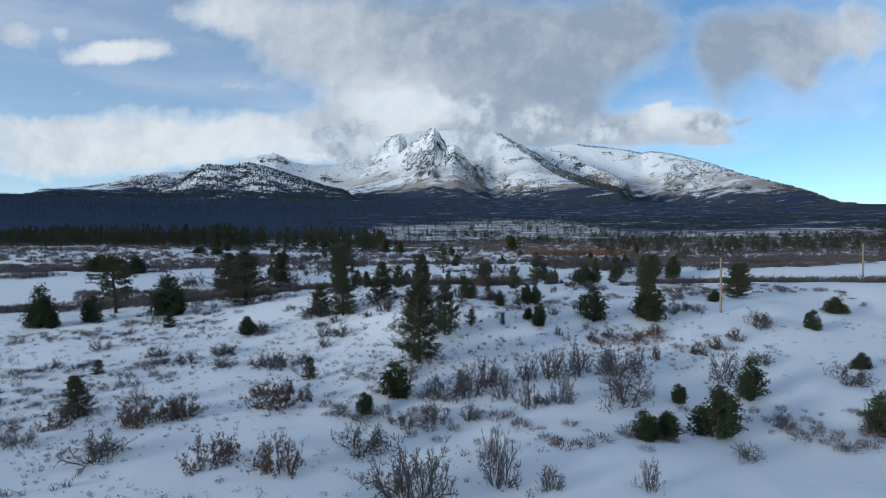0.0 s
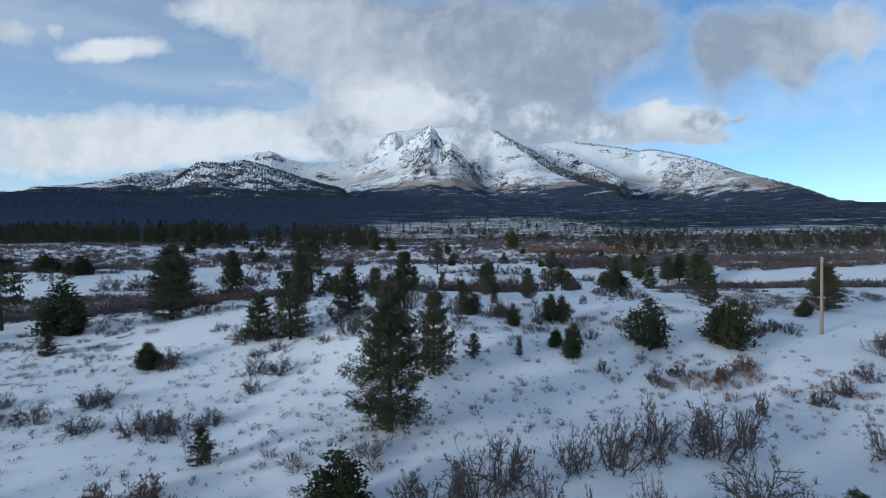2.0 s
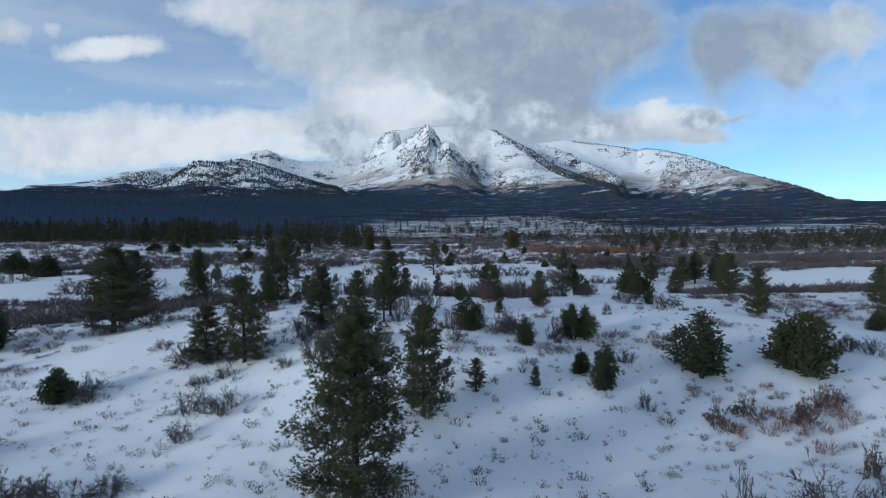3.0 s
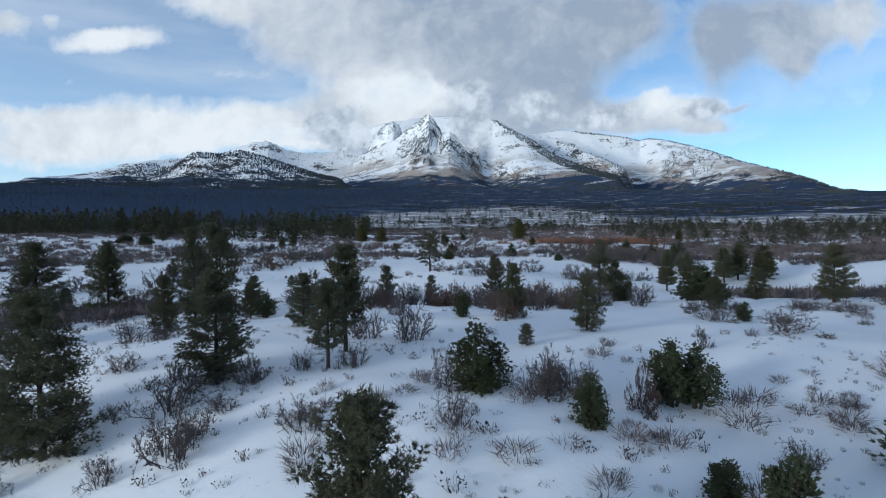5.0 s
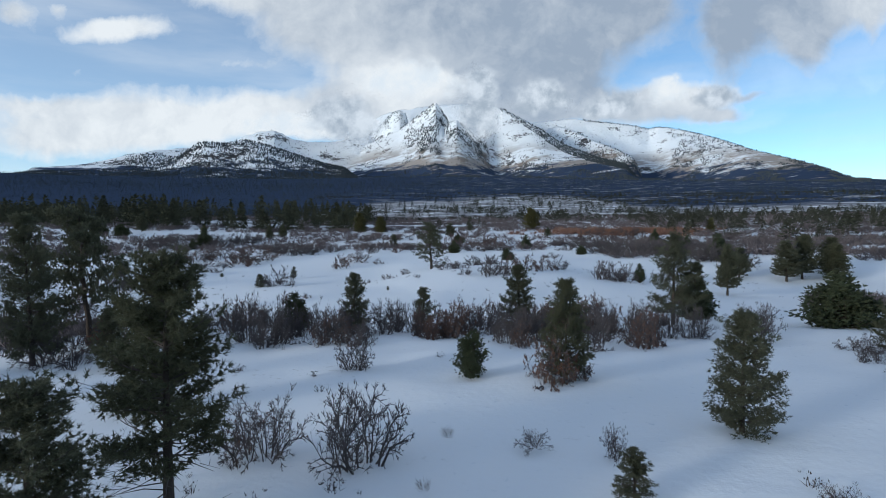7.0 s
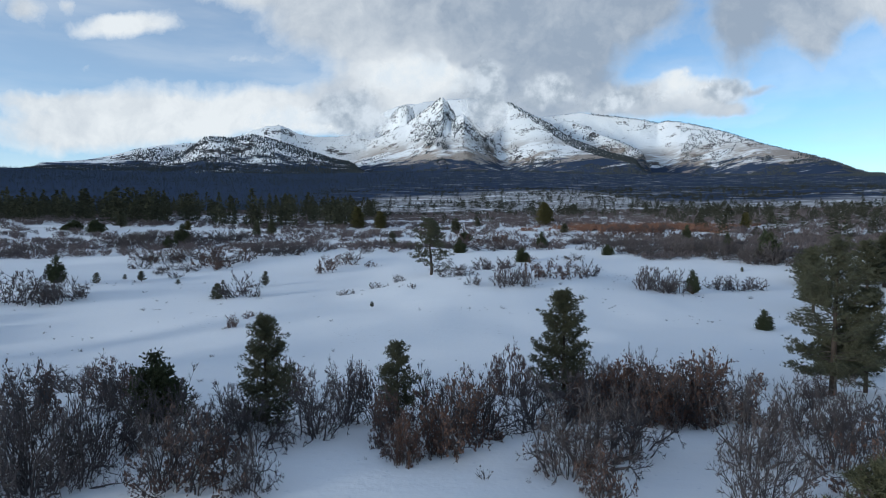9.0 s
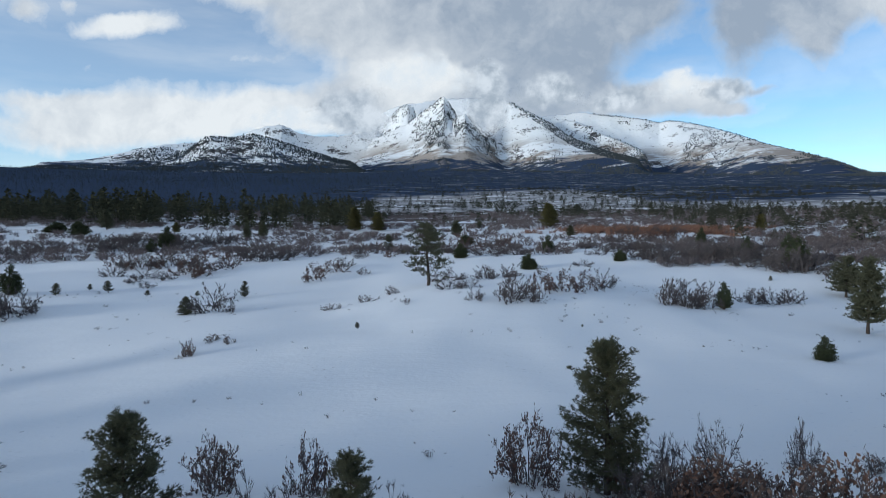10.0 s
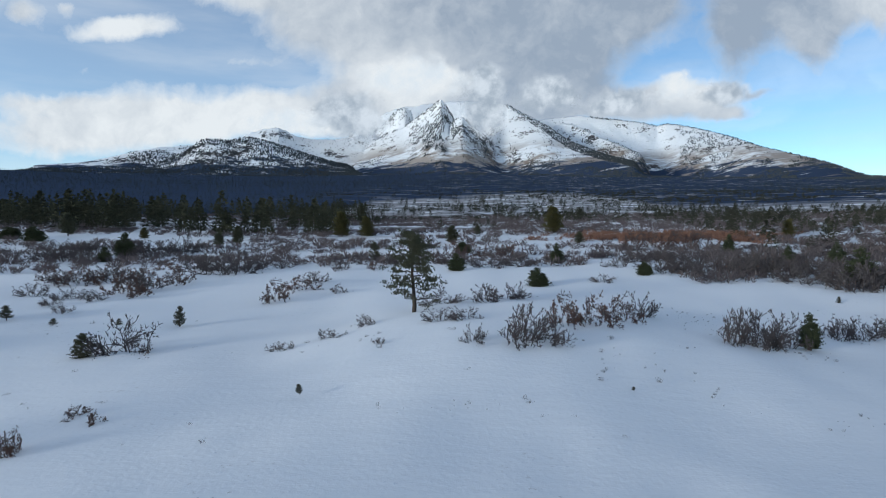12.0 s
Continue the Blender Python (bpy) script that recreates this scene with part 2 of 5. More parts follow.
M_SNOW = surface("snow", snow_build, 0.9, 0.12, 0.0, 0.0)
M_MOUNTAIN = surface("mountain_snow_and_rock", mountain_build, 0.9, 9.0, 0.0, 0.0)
M_PINE = surface("pine_needles", needles((0.066, 0.071, 0.051, 1), (0.160, 0.156, 0.098, 1)), 0.6, None, 0.3)
M_PINE_GOLD = surface("yellowing_pine_needles", needles((0.08, 0.075, 0.030, 1), (0.17, 0.145, 0.058, 1)), 0.6, None, 0.2)
M_JUNIPER = surface("juniper_foliage", needles((0.042, 0.056, 0.037, 1), (0.105, 0.118, 0.066, 1)), 0.65, None, 0.25)
M_FARTREE = surface("far_conifer_foliage", needles((0.034, 0.038, 0.037, 1), (0.066, 0.066, 0.052, 1)), 0.9, None, 0.0, 0.0)
# conifer green shifted to blue: aerial haze painted into the foliage colour
M_FOREST_HAZED = surface("hazed_forest_foliage", needles((0.034, 0.049, 0.080, 1), (0.054, 0.074, 0.108, 1)), 0.95, None, 0.0, 0.0)
# grey-blue tint here is distance haze mixed into the needle colour
M_MOUNTAIN_TREE_HAZED = surface("hazed_mountain_conifers", needles((0.062, 0.074, 0.102, 1), (0.105, 0.120, 0.148, 1)), 0.95, None, 0.0, 0.0)
M_TRUNK = surface("pine_bark", bark((0.03, 0.026, 0.024, 1), (0.095, 0.072, 0.058, 1)), 0.9, 0.03)
M_DEADWOOD = surface("dead_limb_wood", bark((0.05, 0.042, 0.038, 1), (0.13, 0.11, 0.10, 1)), 0.9, 0.01)
M_OAK = surface("oak_bark", twigs((0.042, 0.038, 0.038, 1), (0.092, 0.081, 0.080, 1)), 0.9)
M_TWIG = surface("oak_twigs", twigs((0.062, 0.055, 0.056, 1), (0.140, 0.121, 0.120, 1)), 0.9)
M_RUST = surface("dead_oak_leaves", twigs((0.11, 0.062, 0.045, 1), (0.21, 0.115, 0.08, 1)), 0.8, None, 0.3)
M_BRUSH = surface("far_brush", twigs((0.090, 0.074, 0.075, 1), (0.195, 0.157, 0.154, 1)), 0.9)
M_BRUSH_RED = surface("russet_brush", twigs((0.15, 0.080, 0.056, 1), (0.29, 0.155, 0.105, 1)), 0.9)
M_GRASS = surface("dry_grass", twigs((0.09, 0.07, 0.05, 1), (0.21, 0.16, 0.11, 1)), 0.9)
M_SAGE = surface("weed_stalks", twigs((0.030, 0.026, 0.026, 1), (0.085, 0.068, 0.062, 1)), 0.9)
M_POLE = surface("weathered_pole_wood", bark((0.20, 0.15, 0.11, 1), (0.36, 0.29, 0.22, 1)), 0.85, 0.01)
M_STEEL = surface("galvanised_steel", lambda k: k.mix(k.noise(position(k), 9.0), (0.35, 0.36, 0.37, 1), (0.5, 0.5, 0.5, 1)), 0.45)


# ---------------------------------------------------------------- lie of the land
GX = (-70, -38, -17, -4, 8, 24, 60)
GY = (20, 44, 56, 66, 75, 85, 97, 108, 120, 136, 156, 182)
GROUND = (
    (-3.2, -3.2, -3.2, -3.2, -3.5, -3.7, -3.7),
    (-3.2, -2.8, -2.5, -2.5, -2.4, -3.5, -3.3),
    (-2.9, -2.2, -1.7, -0.7, -0.9, -2.3, -2.6),
    (-2.1, -1.2, -0.8, 0.9, -0.4, -1.1, -1.7),
    (-1.1, -0.1, 1.3, 3.5, 2.4, 1.4, -0.9),
    (-0.2, 1.1, 3.8, 4.0, 3.8, 3.6, 0.4),
    (-0.3, 1.9, 3.6, 4.1, 4.0, 3.5, 2.5),
    (-0.7, 1.8, 3.6, 3.5, 3.3, 3.6, 3.5),
    (0.1, 1.0, 1.6, 1.5, 2.1, 2.3, 2.7),
    (1.2, 0.1, 1.6, 1.8, 1.2, 0.8, 0.4),
    (2.9, 1.5, 1.2, 3.1, 3.0, 1.4, -1.4),
    (3.5, 2.0, 1.3, 2.0, 2.6, 2.1, 0.3),
)
FAR_Y = (160, 182, 200, 225, 250, 300, 360, 430, 500, 600, 815, 1200, 2000, 3000, 3600)
FAR_Z = (1.5, 2.4, 3.2, 4, 6.0, 8.0, 9.4, 11.2, 13.5, 19, 36, 68, 140, 242, 300)
GRID = np.array(GROUND)


def ease(t):
    t = np.clip(t, 0, 1)
    return t * t * (3 - 2 * t)


def spline(q, g):
    """Knots and weights of a smooth curve along the stations g."""
    i = np.clip(np.searchsorted(g, q) - 1, 0, len(g) - 2)
    q = np.clip(q, g[0], g[-1])
    step = g[i + 1] - g[i]
    t = (q - g[i]) / step
    a, b = np.clip(i - 1, 0, None), np.clip(i + 2, None, len(g) - 1)
    rise, fall = (t ** 3 - 2 * t ** 2 + t) * step / (g[i + 1] - g[a]), (t ** 3 - t ** 2) * step / (g[b] - g[i])
    up = 3 * t ** 2 - 2 * t ** 3
    return (a, -rise), (i, 1 - up - fall), (i + 1, up + rise), (b, fall)


def land(x, y):
    """Height of the ground; takes numbers or arrays."""
    x, y = np.asarray(x, float), np.asarray(y, float)
    along = spline(x, np.array(GX, float))
    near = sum(wy * sum(wx * GRID[iy, ix] for ix, wx in along) for iy, wy in spline(y, np.array(GY, float)))
    r = np.where(y > 600, 600 + (np.hypot(x, np.maximum(y, 1)) - 600) * ease((y - 600) / 900) + (y - 600) * (1 - ease((y - 600) / 900)), y)
    az = np.degrees(np.arctan2(x, np.maximum(y, 1)))
    side = 1 + (np.interp(az, (-40, -20, 0, 15, 35), (0.92, 0.95, 1.0, 0.85, 0.62)) - 1) * ease((y - 600) / 900)
    far = np.interp(r, FAR_Y, FAR_Z) * side + 3.5 * ease((-x - 50) / 120) * ease((y - 190) / 80)
    w = ease((y - 165) / 25)
    return near * (1 - w) + far * w


def link_mesh(name, verts, faces, material, parent=None, smooth=False, label=""):
    me = bpy.data.meshes.new(name)
    me.from_pydata(verts.tolist() if isinstance(verts, np.ndarray) else verts, [], faces.tolist() if isinstance(faces, np.ndarray) else faces)
    me.materials.append(material)
    if smooth:
        me.polygons.foreach_set("use_smooth", [True] * len(me.polygons))
    me.update()
    ob = new(name, me)
    if parent:
        ob.parent = parent
    return tagged(ob, label)


def sheet(xs, ys):
    """Vertex grid faces for len(ys) rows of len(xs)."""
    n, m = len(xs), len(ys)
    a = (np.arange(m - 1)[:, None] * n + np.arange(n - 1)[None, :]).ravel()
    return np.stack([a, a + 1, a + n + 1, a + n], 1)


def fbm(x, y, scale, seed, octaves=4):
    """Smooth value noise on arrays, about -1 to 1."""
    out, amp = np.zeros_like(x, dtype=float), 1.0
    for o in range(octaves):
        fx, fy = x * scale + 17.3 * seed + o * 5.1, y * scale - 9.7 * seed + o * 3.7
        ix, iy = np.floor(fx), np.floor(fy)
        u, v = ease(fx - ix), ease(fy - iy)

        def h(a, b):
            q = np.sin(a * 127.1 + b * 311.7 + seed * 74.7) * 43758.5453
            return (q - np.floor(q)) * 2 - 1
        n = (h(ix, iy) * (1 - u) + h(ix + 1, iy) * u) * (1 - v) + (h(ix, iy + 1) * (1 - u) + h(ix + 1, iy + 1) * u) * v
        out, amp, scale = out + n * amp, amp * 0.5, scale * 2.03
    return out


def make_ground():
    u = np.linspace(-1, 1, 320)
    xs = 24.5 * np.sinh(6 * u)
    v = np.linspace(-1, 1, 400)
    ys = 85 + 24.5 * np.sinh(6 * np.where(v > 0, v * 0.935, v * 0.9))
    X, Y = np.meshgrid(xs, ys)
    Z = land(X, Y)
    near = ease((320 - Y) / 120)
    Z = Z + near * (0.22 * fbm(X, Y, 0.09, 3) + 0.07 * fbm(X, Y, 0.45, 5))
    Z = Z + (1 - near) * ease((Y - 240) / 400) * 2.2 * fbm(X, Y, 0.012, 8)
    verts = np.stack([X, Y, Z], -1).reshape(-1, 3)
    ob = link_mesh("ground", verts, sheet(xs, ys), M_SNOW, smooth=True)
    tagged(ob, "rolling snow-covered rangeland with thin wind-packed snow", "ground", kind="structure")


make_ground()

# ridge lines of the mountain: bearing and height above the horizon, in degrees
WEST_HILL = [(-39.7, 4.67), (-36.9, 4.98), (-35.1, 5.2), (-33.4, 5.61), (-31.2, 6.29), (-29.4, 6.71), (-27.5, 6.94), (-25.9, 7.1), (-24.2, 6.9), (-22.2, 6.3)]
MESA = [(-31.7, 4.85), (-29.0, 5.48), (-27.3, 6.3), (-26.1, 7.26), (-25.6, 7.58), (-24.9, 7.66), (-23.2, 7.57), (-22.5, 7.85), (-21.6, 7.93), (-20.1, 7.67), (-19.1, 7.38), (-17.5, 6.88), (-15.9, 6.37), (-13.8, 5.74), (-11.0, 5.26)]
DOME = [(-24.2, 6.92), (-22.7, 7.74), (-21.6, 8.35), (-20.1, 8.82), (-19.0, 8.91), (-18.3, 8.67), (-17.5, 8.21), (-15.9, 7.93), (-13.7, 7.96), (-11.5, 8.37), (-10.1, 8.59), (-8.2, 8.17)]
CRAG = [(-10.7, 7.89), (-9.3, 9.14), (-8.4, 10.06), (-7.7, 10.76), (-6.9, 10.97), (-6.3, 10.76), (-5.8, 10.0), (-4.8, 8.97)]
PYRAMID = [(-13.7, 6.94), (-11.5, 7.34), (-9.3, 8.11), (-7.05, 9.14), (-5.07, 10.59), (-3.94, 11.38), (-3.37, 11.8), (-2.93, 11.32), (-2.37, 10.4), (-1.7, 9.48), (-0.3, 8.1)]
CONE = [(-4.25, 8.15), (-3.1, 9.12), (-2.2, 9.76), (-1.3, 10.12), (-0.64, 9.68), (0.25, 8.74), (1.36, 7.9), (3.0, 7.2)]
SUMMIT = [(-13.7, 8.2), (-11.5, 9.2), (-9.8, 10.0), (-8.7, 10.6), (-7.4, 11.0), (-5.9, 11.2), (-3.6, 11.5), (-0.8, 11.6), (1.9, 11.3), (3.3, 11.0), (4.7, 10.1)]
SPUR = [(-1.4, 9.47), (0.3, 10.78), (1.9, 11.4), (3.3, 11.07), (4.15, 10.56), (5.8, 9.65), (7.4, 8.68), (8.5, 7.84), (9.6, 7.26), (11.2, 6.56), (12.7, 5.96), (14.3, 5.52), (16.3, 5.17)]
KNOB = [(6.1, 8.36), (7.4, 9.0), (8.5, 9.22), (9.3, 9.13), (10.6, 8.54), (11.7, 7.86), (13.25, 7.2), (14.3, 6.68), (15.8, 5.88), (17.05, 5.19)]
EAST = [(3.0, 8.83), (6.9, 9.66), (10.1, 9.88), (11.7, 9.54), (13.75, 9.26), (15.8, 8.83), (17.0, 8.49), (17.8, 8.64), (18.7, 8.52), (20.2, 8.12), (21.6, 7.67), (22.9, 7.22), (24.3, 6.64), (25.6, 6.06), (27.1, 5.57), (28.5, 5.09), (29.7, 4.68), (30.9, 4.19), (32.05, 3.57), (33.0, 3.2), (35.0, 3.0), (38.0, 2.8)]

# each ridge: its line, how far off it runs by bearing, the width of its near slope, how craggy it is
RIDGES = {
    "summit": (SUMMIT, ((-14, 4800), (5, 4700)), 900, 0.8),
    "dome": (DOME, ((-24, 4300), (-19, 4200), (-8, 4500)), 520, 0.5),
    "west": (WEST_HILL, ((-40, 3950), (-22, 4100)), 460, 0.6),
    "mesa": (MESA, ((-32, 3900), (-25, 3650), (-11, 3420)), 330, 0.5),
    "crag": (CRAG, ((-11, 4500), (-7, 4400), (-5, 4470)), 560, 0.6),
    "pyramid": (PYRAMID, ((-14, 4480), (-3.4, 4180), (0, 4330)), 700, 0.5),
    "cone": (CONE, ((-4.3, 4140), (-1.3, 4000), (3, 4130)), 520, 0.5),
    "spur": (SPUR, ((-2, 4560), (3, 4420), (16, 3640)), 640, 0.4),
    "knob": (KNOB, ((6, 4800), (8.5, 4560), (17, 4150)), 420, 0.6),
    "east": (EAST, ((3, 5000), (17, 5150), (24, 4850), (33, 4200), (38, 3900)), 760, 0.45),
}


def mountain_form(A, R):
    """Height of the mountain, the ridge that each place belongs to, and how far below its crest it lies (0 to 1)."""
    X, Y = R * np.sin(np.radians(A)), 65 + R * np.cos(np.radians(A))
    base = land(X, Y) - 25 * ease((3100 - R) / 400)
    Z, owner, down = base.copy(), np.full(A.shape, -1), np.ones(A.shape)
    spur = fbm(A * 10 + 14 * fbm(X, Y, 0.002, 15, 2), R * 0.03, 0.035, 11, 3)
    gully = 1 - np.clip(np.abs(spur) * 1.6, 0, 1)
    rough = fbm(X, Y, 0.012, 13, 4)
    for i, (line, run, wide, craggy) in enumerate(RIDGES.values()):
        a, e = np.array(line).T
        rc = np.interp(A, *np.array(run, float).T) + 35 * fbm(A * 10, A * 0, 0.02, 21 + i, 2)
        crest = 11 + rc * np.tan(np.radians(np.interp(A, a, e)))
        edge = ease((A - a[0]) / 1.6) * ease((a[-1] - A) / 1.6)
        s = np.where(R < rc, (rc - R) / wide, (R - rc) / (wide * 0.55))
        fall = np.clip(1 - s, 0, 1) ** 1.15
        lift = np.maximum(crest - base, 0) * edge
        z = base + lift * fall
        z = z - craggy * lift * 0.10 * gully * np.clip(s * 2.5, 0, 1) * np.clip(fall * 2, 0, 1)
        z = z + craggy * lift * 0.035 * rough * np.clip(s * 5.0, 0.10, 1) * np.clip(fall * 3, 0, 1)
        higher = z > Z + 0.5
        Z, owner, down = np.maximum(Z, z), np.where(higher, i, owner), np.where(higher, np.where(R < rc + 12, s, 1.0), down)
    return X, Y, Z, owner, down


def make_mountain():
    az = np.linspace(-46, 44, 780)
    r = np.linspace(2700, 5500, 210)
    A, R = np.meshgrid(az, r)
    X, Y, Z, _, down = mountain_form(A, R)
    # worn creases between the ridges, sharp crests
    soft = sum(np.roll(Z, q, 1) for q in range(-7, 8)) / 15
    Z = Z + (np.minimum(soft, Z + 30) - Z) * ease((down - 0.12) / 0.3)
    verts = np.stack([X, Y, Z], -1).reshape(-1, 3)
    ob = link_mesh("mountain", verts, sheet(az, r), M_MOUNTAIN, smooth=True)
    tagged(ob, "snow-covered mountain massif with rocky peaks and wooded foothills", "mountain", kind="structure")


make_mountain()


def make_mountain_trees():
    """Conifers in loose stands over the crags, along the crests and on the apron of the mountain."""
    dice = np.random.default_rng(91)
    n = 240000
    A, R = dice.uniform(-40, 34, n), dice.uniform(2950, 5250, n)
    X, Y, Z, owner, down = mountain_form(A, R)
    grove, patch = fbm(X, Y, 0.006, 61, 3), fbm(X, Y, 0.02, 63, 2)
    name = np.array(list(RIDGES) + ["foot"])[owner]
    p = np.full(n, 0.0)

    def stand(ridge, amount):
        nonlocal p
        p = np.where(name == ridge, amount, p)
    stand("mesa", np.where(down < 0.16 + 0.16 * ease((A + 22) / 6), 1.0, 0.34 + 0.6 * (np.sin(down * 24 + 2 * patch) > 0.55) + 0.4 * (down > 0.75)))
    stand("west", 0.40 * (grove > 0.1) * ease((A + 34) / 4) + 0.25 * (down > 0.55))
    stand("dome", 0.04 + 0.30 * (down > 0.5) * (grove > 0))
    stand("crag", 0.85 * (patch > -0.15) * (down < 0.5))
    stand("pyramid", 0.95 * (patch > -0.15) * (down < 0.7) * ease((A + 7.2) / 2.2) + 0.10 * (grove > 0.25) + 0.35 * (down > 0.8) * (patch > 0))
    stand("cone", 0.8 * (patch > -0.05) * (down < 0.45) + 0.08)
    stand("spur", np.where(down < 0.05 + 0.035 * np.clip(A - 4, 0, 12), 1.0 * (A > 3), 0.10 * (patch > 0.1) + 0.30 * (down > 0.7) * (grove > 0)))
    stand("knob", np.where((down < 0.5) & (A > 9.6), 0.5 * (patch > -0.2), 0.06))
    stand("east", np.where((down < 0.025) & (A > 11), 0.7, 0.55 * (A > 19) * (grove > 0.0) * (patch > -0.2) + 0.25 * (down > 0.7) * (grove > 0.1)))
    stand("foot", 0.22 * (grove > 0.15) * (patch > -0.1))
    ok = dice.random(n) < p
    x, y, z = X[ok], Y[ok], Z[ok] - 1.0
    m = len(x)
    h = dice.uniform(6, 13, m)
    w = h * dice.uniform(0.22, 0.36, m)
    t = dice.uniform(0, 3.14, m)
    tri = np.empty((m, 2, 3, 3))
    for q in (0, 1):
        c, s_ = np.cos(t + q * 1.57) * w, np.sin(t + q * 1.57) * w
        tri[:, q, 0] = np.stack([x - c, y - s_, z], 1)
        tri[:, q, 1] = np.stack([x + c, y + s_, z], 1)
        tri[:, q, 2] = np.stack([x, y, z + h], 1)
    verts = tri.reshape(-1, 3)
    ob = link_mesh("mountain_trees", verts, np.arange(len(verts)).reshape(-1, 3), M_MOUNTAIN_TREE_HAZED)
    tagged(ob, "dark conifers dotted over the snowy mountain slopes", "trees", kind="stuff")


make_mountain_trees()


# ---------------------------------------------------------------- plant building
rng = np.random.default_rng(7)


class Plant:
    """Collects tapered limbs and thin blades as one mesh."""

    def __init__(self):
        self.v, self.f, self.n = [], [], 0

    def limb(self, pts, radii, sides=4):
        pts = [np.array(p, float) for p in pts]
        rings = []
        for i, p in enumerate(pts):
            d = pts[min(i + 1, len(pts) - 1)] - pts[max(i - 1, 0)]
            d = d / (np.linalg.norm(d) + 1e-9)
            a = np.cross(d, (0.31, 0.87, 0.39) if abs(d[2]) > 0.8 else (0, 0, 1))
            a = a / (np.linalg.norm(a) + 1e-9)
            b = np.cross(d, a)
            t = np.arange(sides) * 2 * np.pi / sides
            rings.append(p + radii[i] * (np.cos(t)[:, None] * a + np.sin(t)[:, None] * b))
        self.v.append(np.concatenate(rings))
        for i in range(len(pts) - 1):
            o = self.n + i * sides
            for s in range(sides):
                q = (s + 1) % sides
                self.f.append((o + s, o + q, o + sides + q, o + sides + s))
        self.n += sides * len(pts)

    def blades(self, base, tip, width):
        """Arrays of base points, tip points and base widths; one triangle each."""
        base, tip = np.asarray(base, float), np.asarray(tip, float)
        d = tip - base
        side = np.cross(d, rng.normal(size=d.shape))
        side = side / (np.linalg.norm(side, axis=1, keepdims=True) + 1e-9) * np.reshape(width, (-1, 1)) * 0.5
        m = len(base)
        tri = np.stack([base - side, base + side, tip], 1).reshape(-1, 3)
        self.v.append(tri)
        idx = self.n + np.arange(3 * m).reshape(-1, 3)
        self.f.extend(map(tuple, idx.tolist()))
        self.n += 3 * m

    def leaves(self, centre, size):
        """Arrays of leaf centres and sizes; one kite of two triangles each."""
        centre = np.asarray(centre, float)
        m = len(centre)
        a = rng.normal(size=(m, 3))
        a = a / np.linalg.norm(a, axis=1, keepdims=True) * np.reshape(size, (-1, 1))
        b = np.cross(a, rng.normal(size=(m, 3)))
        b = b / (np.linalg.norm(b, axis=1, keepdims=True) + 1e-9) * np.reshape(size, (-1, 1)) * 0.55
        quad = np.stack([centre - a, centre + b, centre + a, centre - b], 1).reshape(-1, 3)
        self.v.append(quad)
        idx = self.n + np.arange(4 * m).reshape(-1, 4)
        self.f.extend(map(tuple, idx.tolist()))
        self.n += 4 * m

    def done(self, name, material, parent=None, smooth=False, label=""):
        return link_mesh(name, np.concatenate(self.v), self.f, material, parent, smooth, label)


def unit(v):
    v = np.asarray(v, float)
    return v / (np.linalg.norm(v, axis=-1, keepdims=True) + 1e-9)


def true_size(root):
    """Notes the width and height that the plant came out with."""
    v = []
    for ob in root.children:
        a = np.empty(len(ob.data.vertices) * 3)
        ob.data.vertices.foreach_get("co", a)
        v.append(a.reshape(-1, 3))
    v = np.concatenate(v)
    root["size"] = (float(np.quantile(np.hypot(v[:, 0], v[:, 1]), 0.96) * 2), float(np.quantile(v[:, 2], 0.996)))


def ball(n):
    """Random places within a ball of radius 1."""
    return unit(rng.normal(size=(n, 3))) * np.cbrt(rng.random((n, 1)))


def tufts(plant, centre, direction, length, width, count, spread=0.75):
    """Sprays of needle blades at each centre."""
    direction = np.broadcast_to(unit(direction), np.shape(centre))
    centre, direction = np.repeat(centre, count, 0), np.repeat(direction, count, 0)
    d = unit(direction + rng.normal(size=centre.shape) * spread)
    l = length * rng.uniform(0.6, 1.15, (len(centre), 1))
    start = centre - d * l * 0.25
    plant.blades(start, start + d * l, width * rng.uniform(0.7, 1.3, len(centre)))


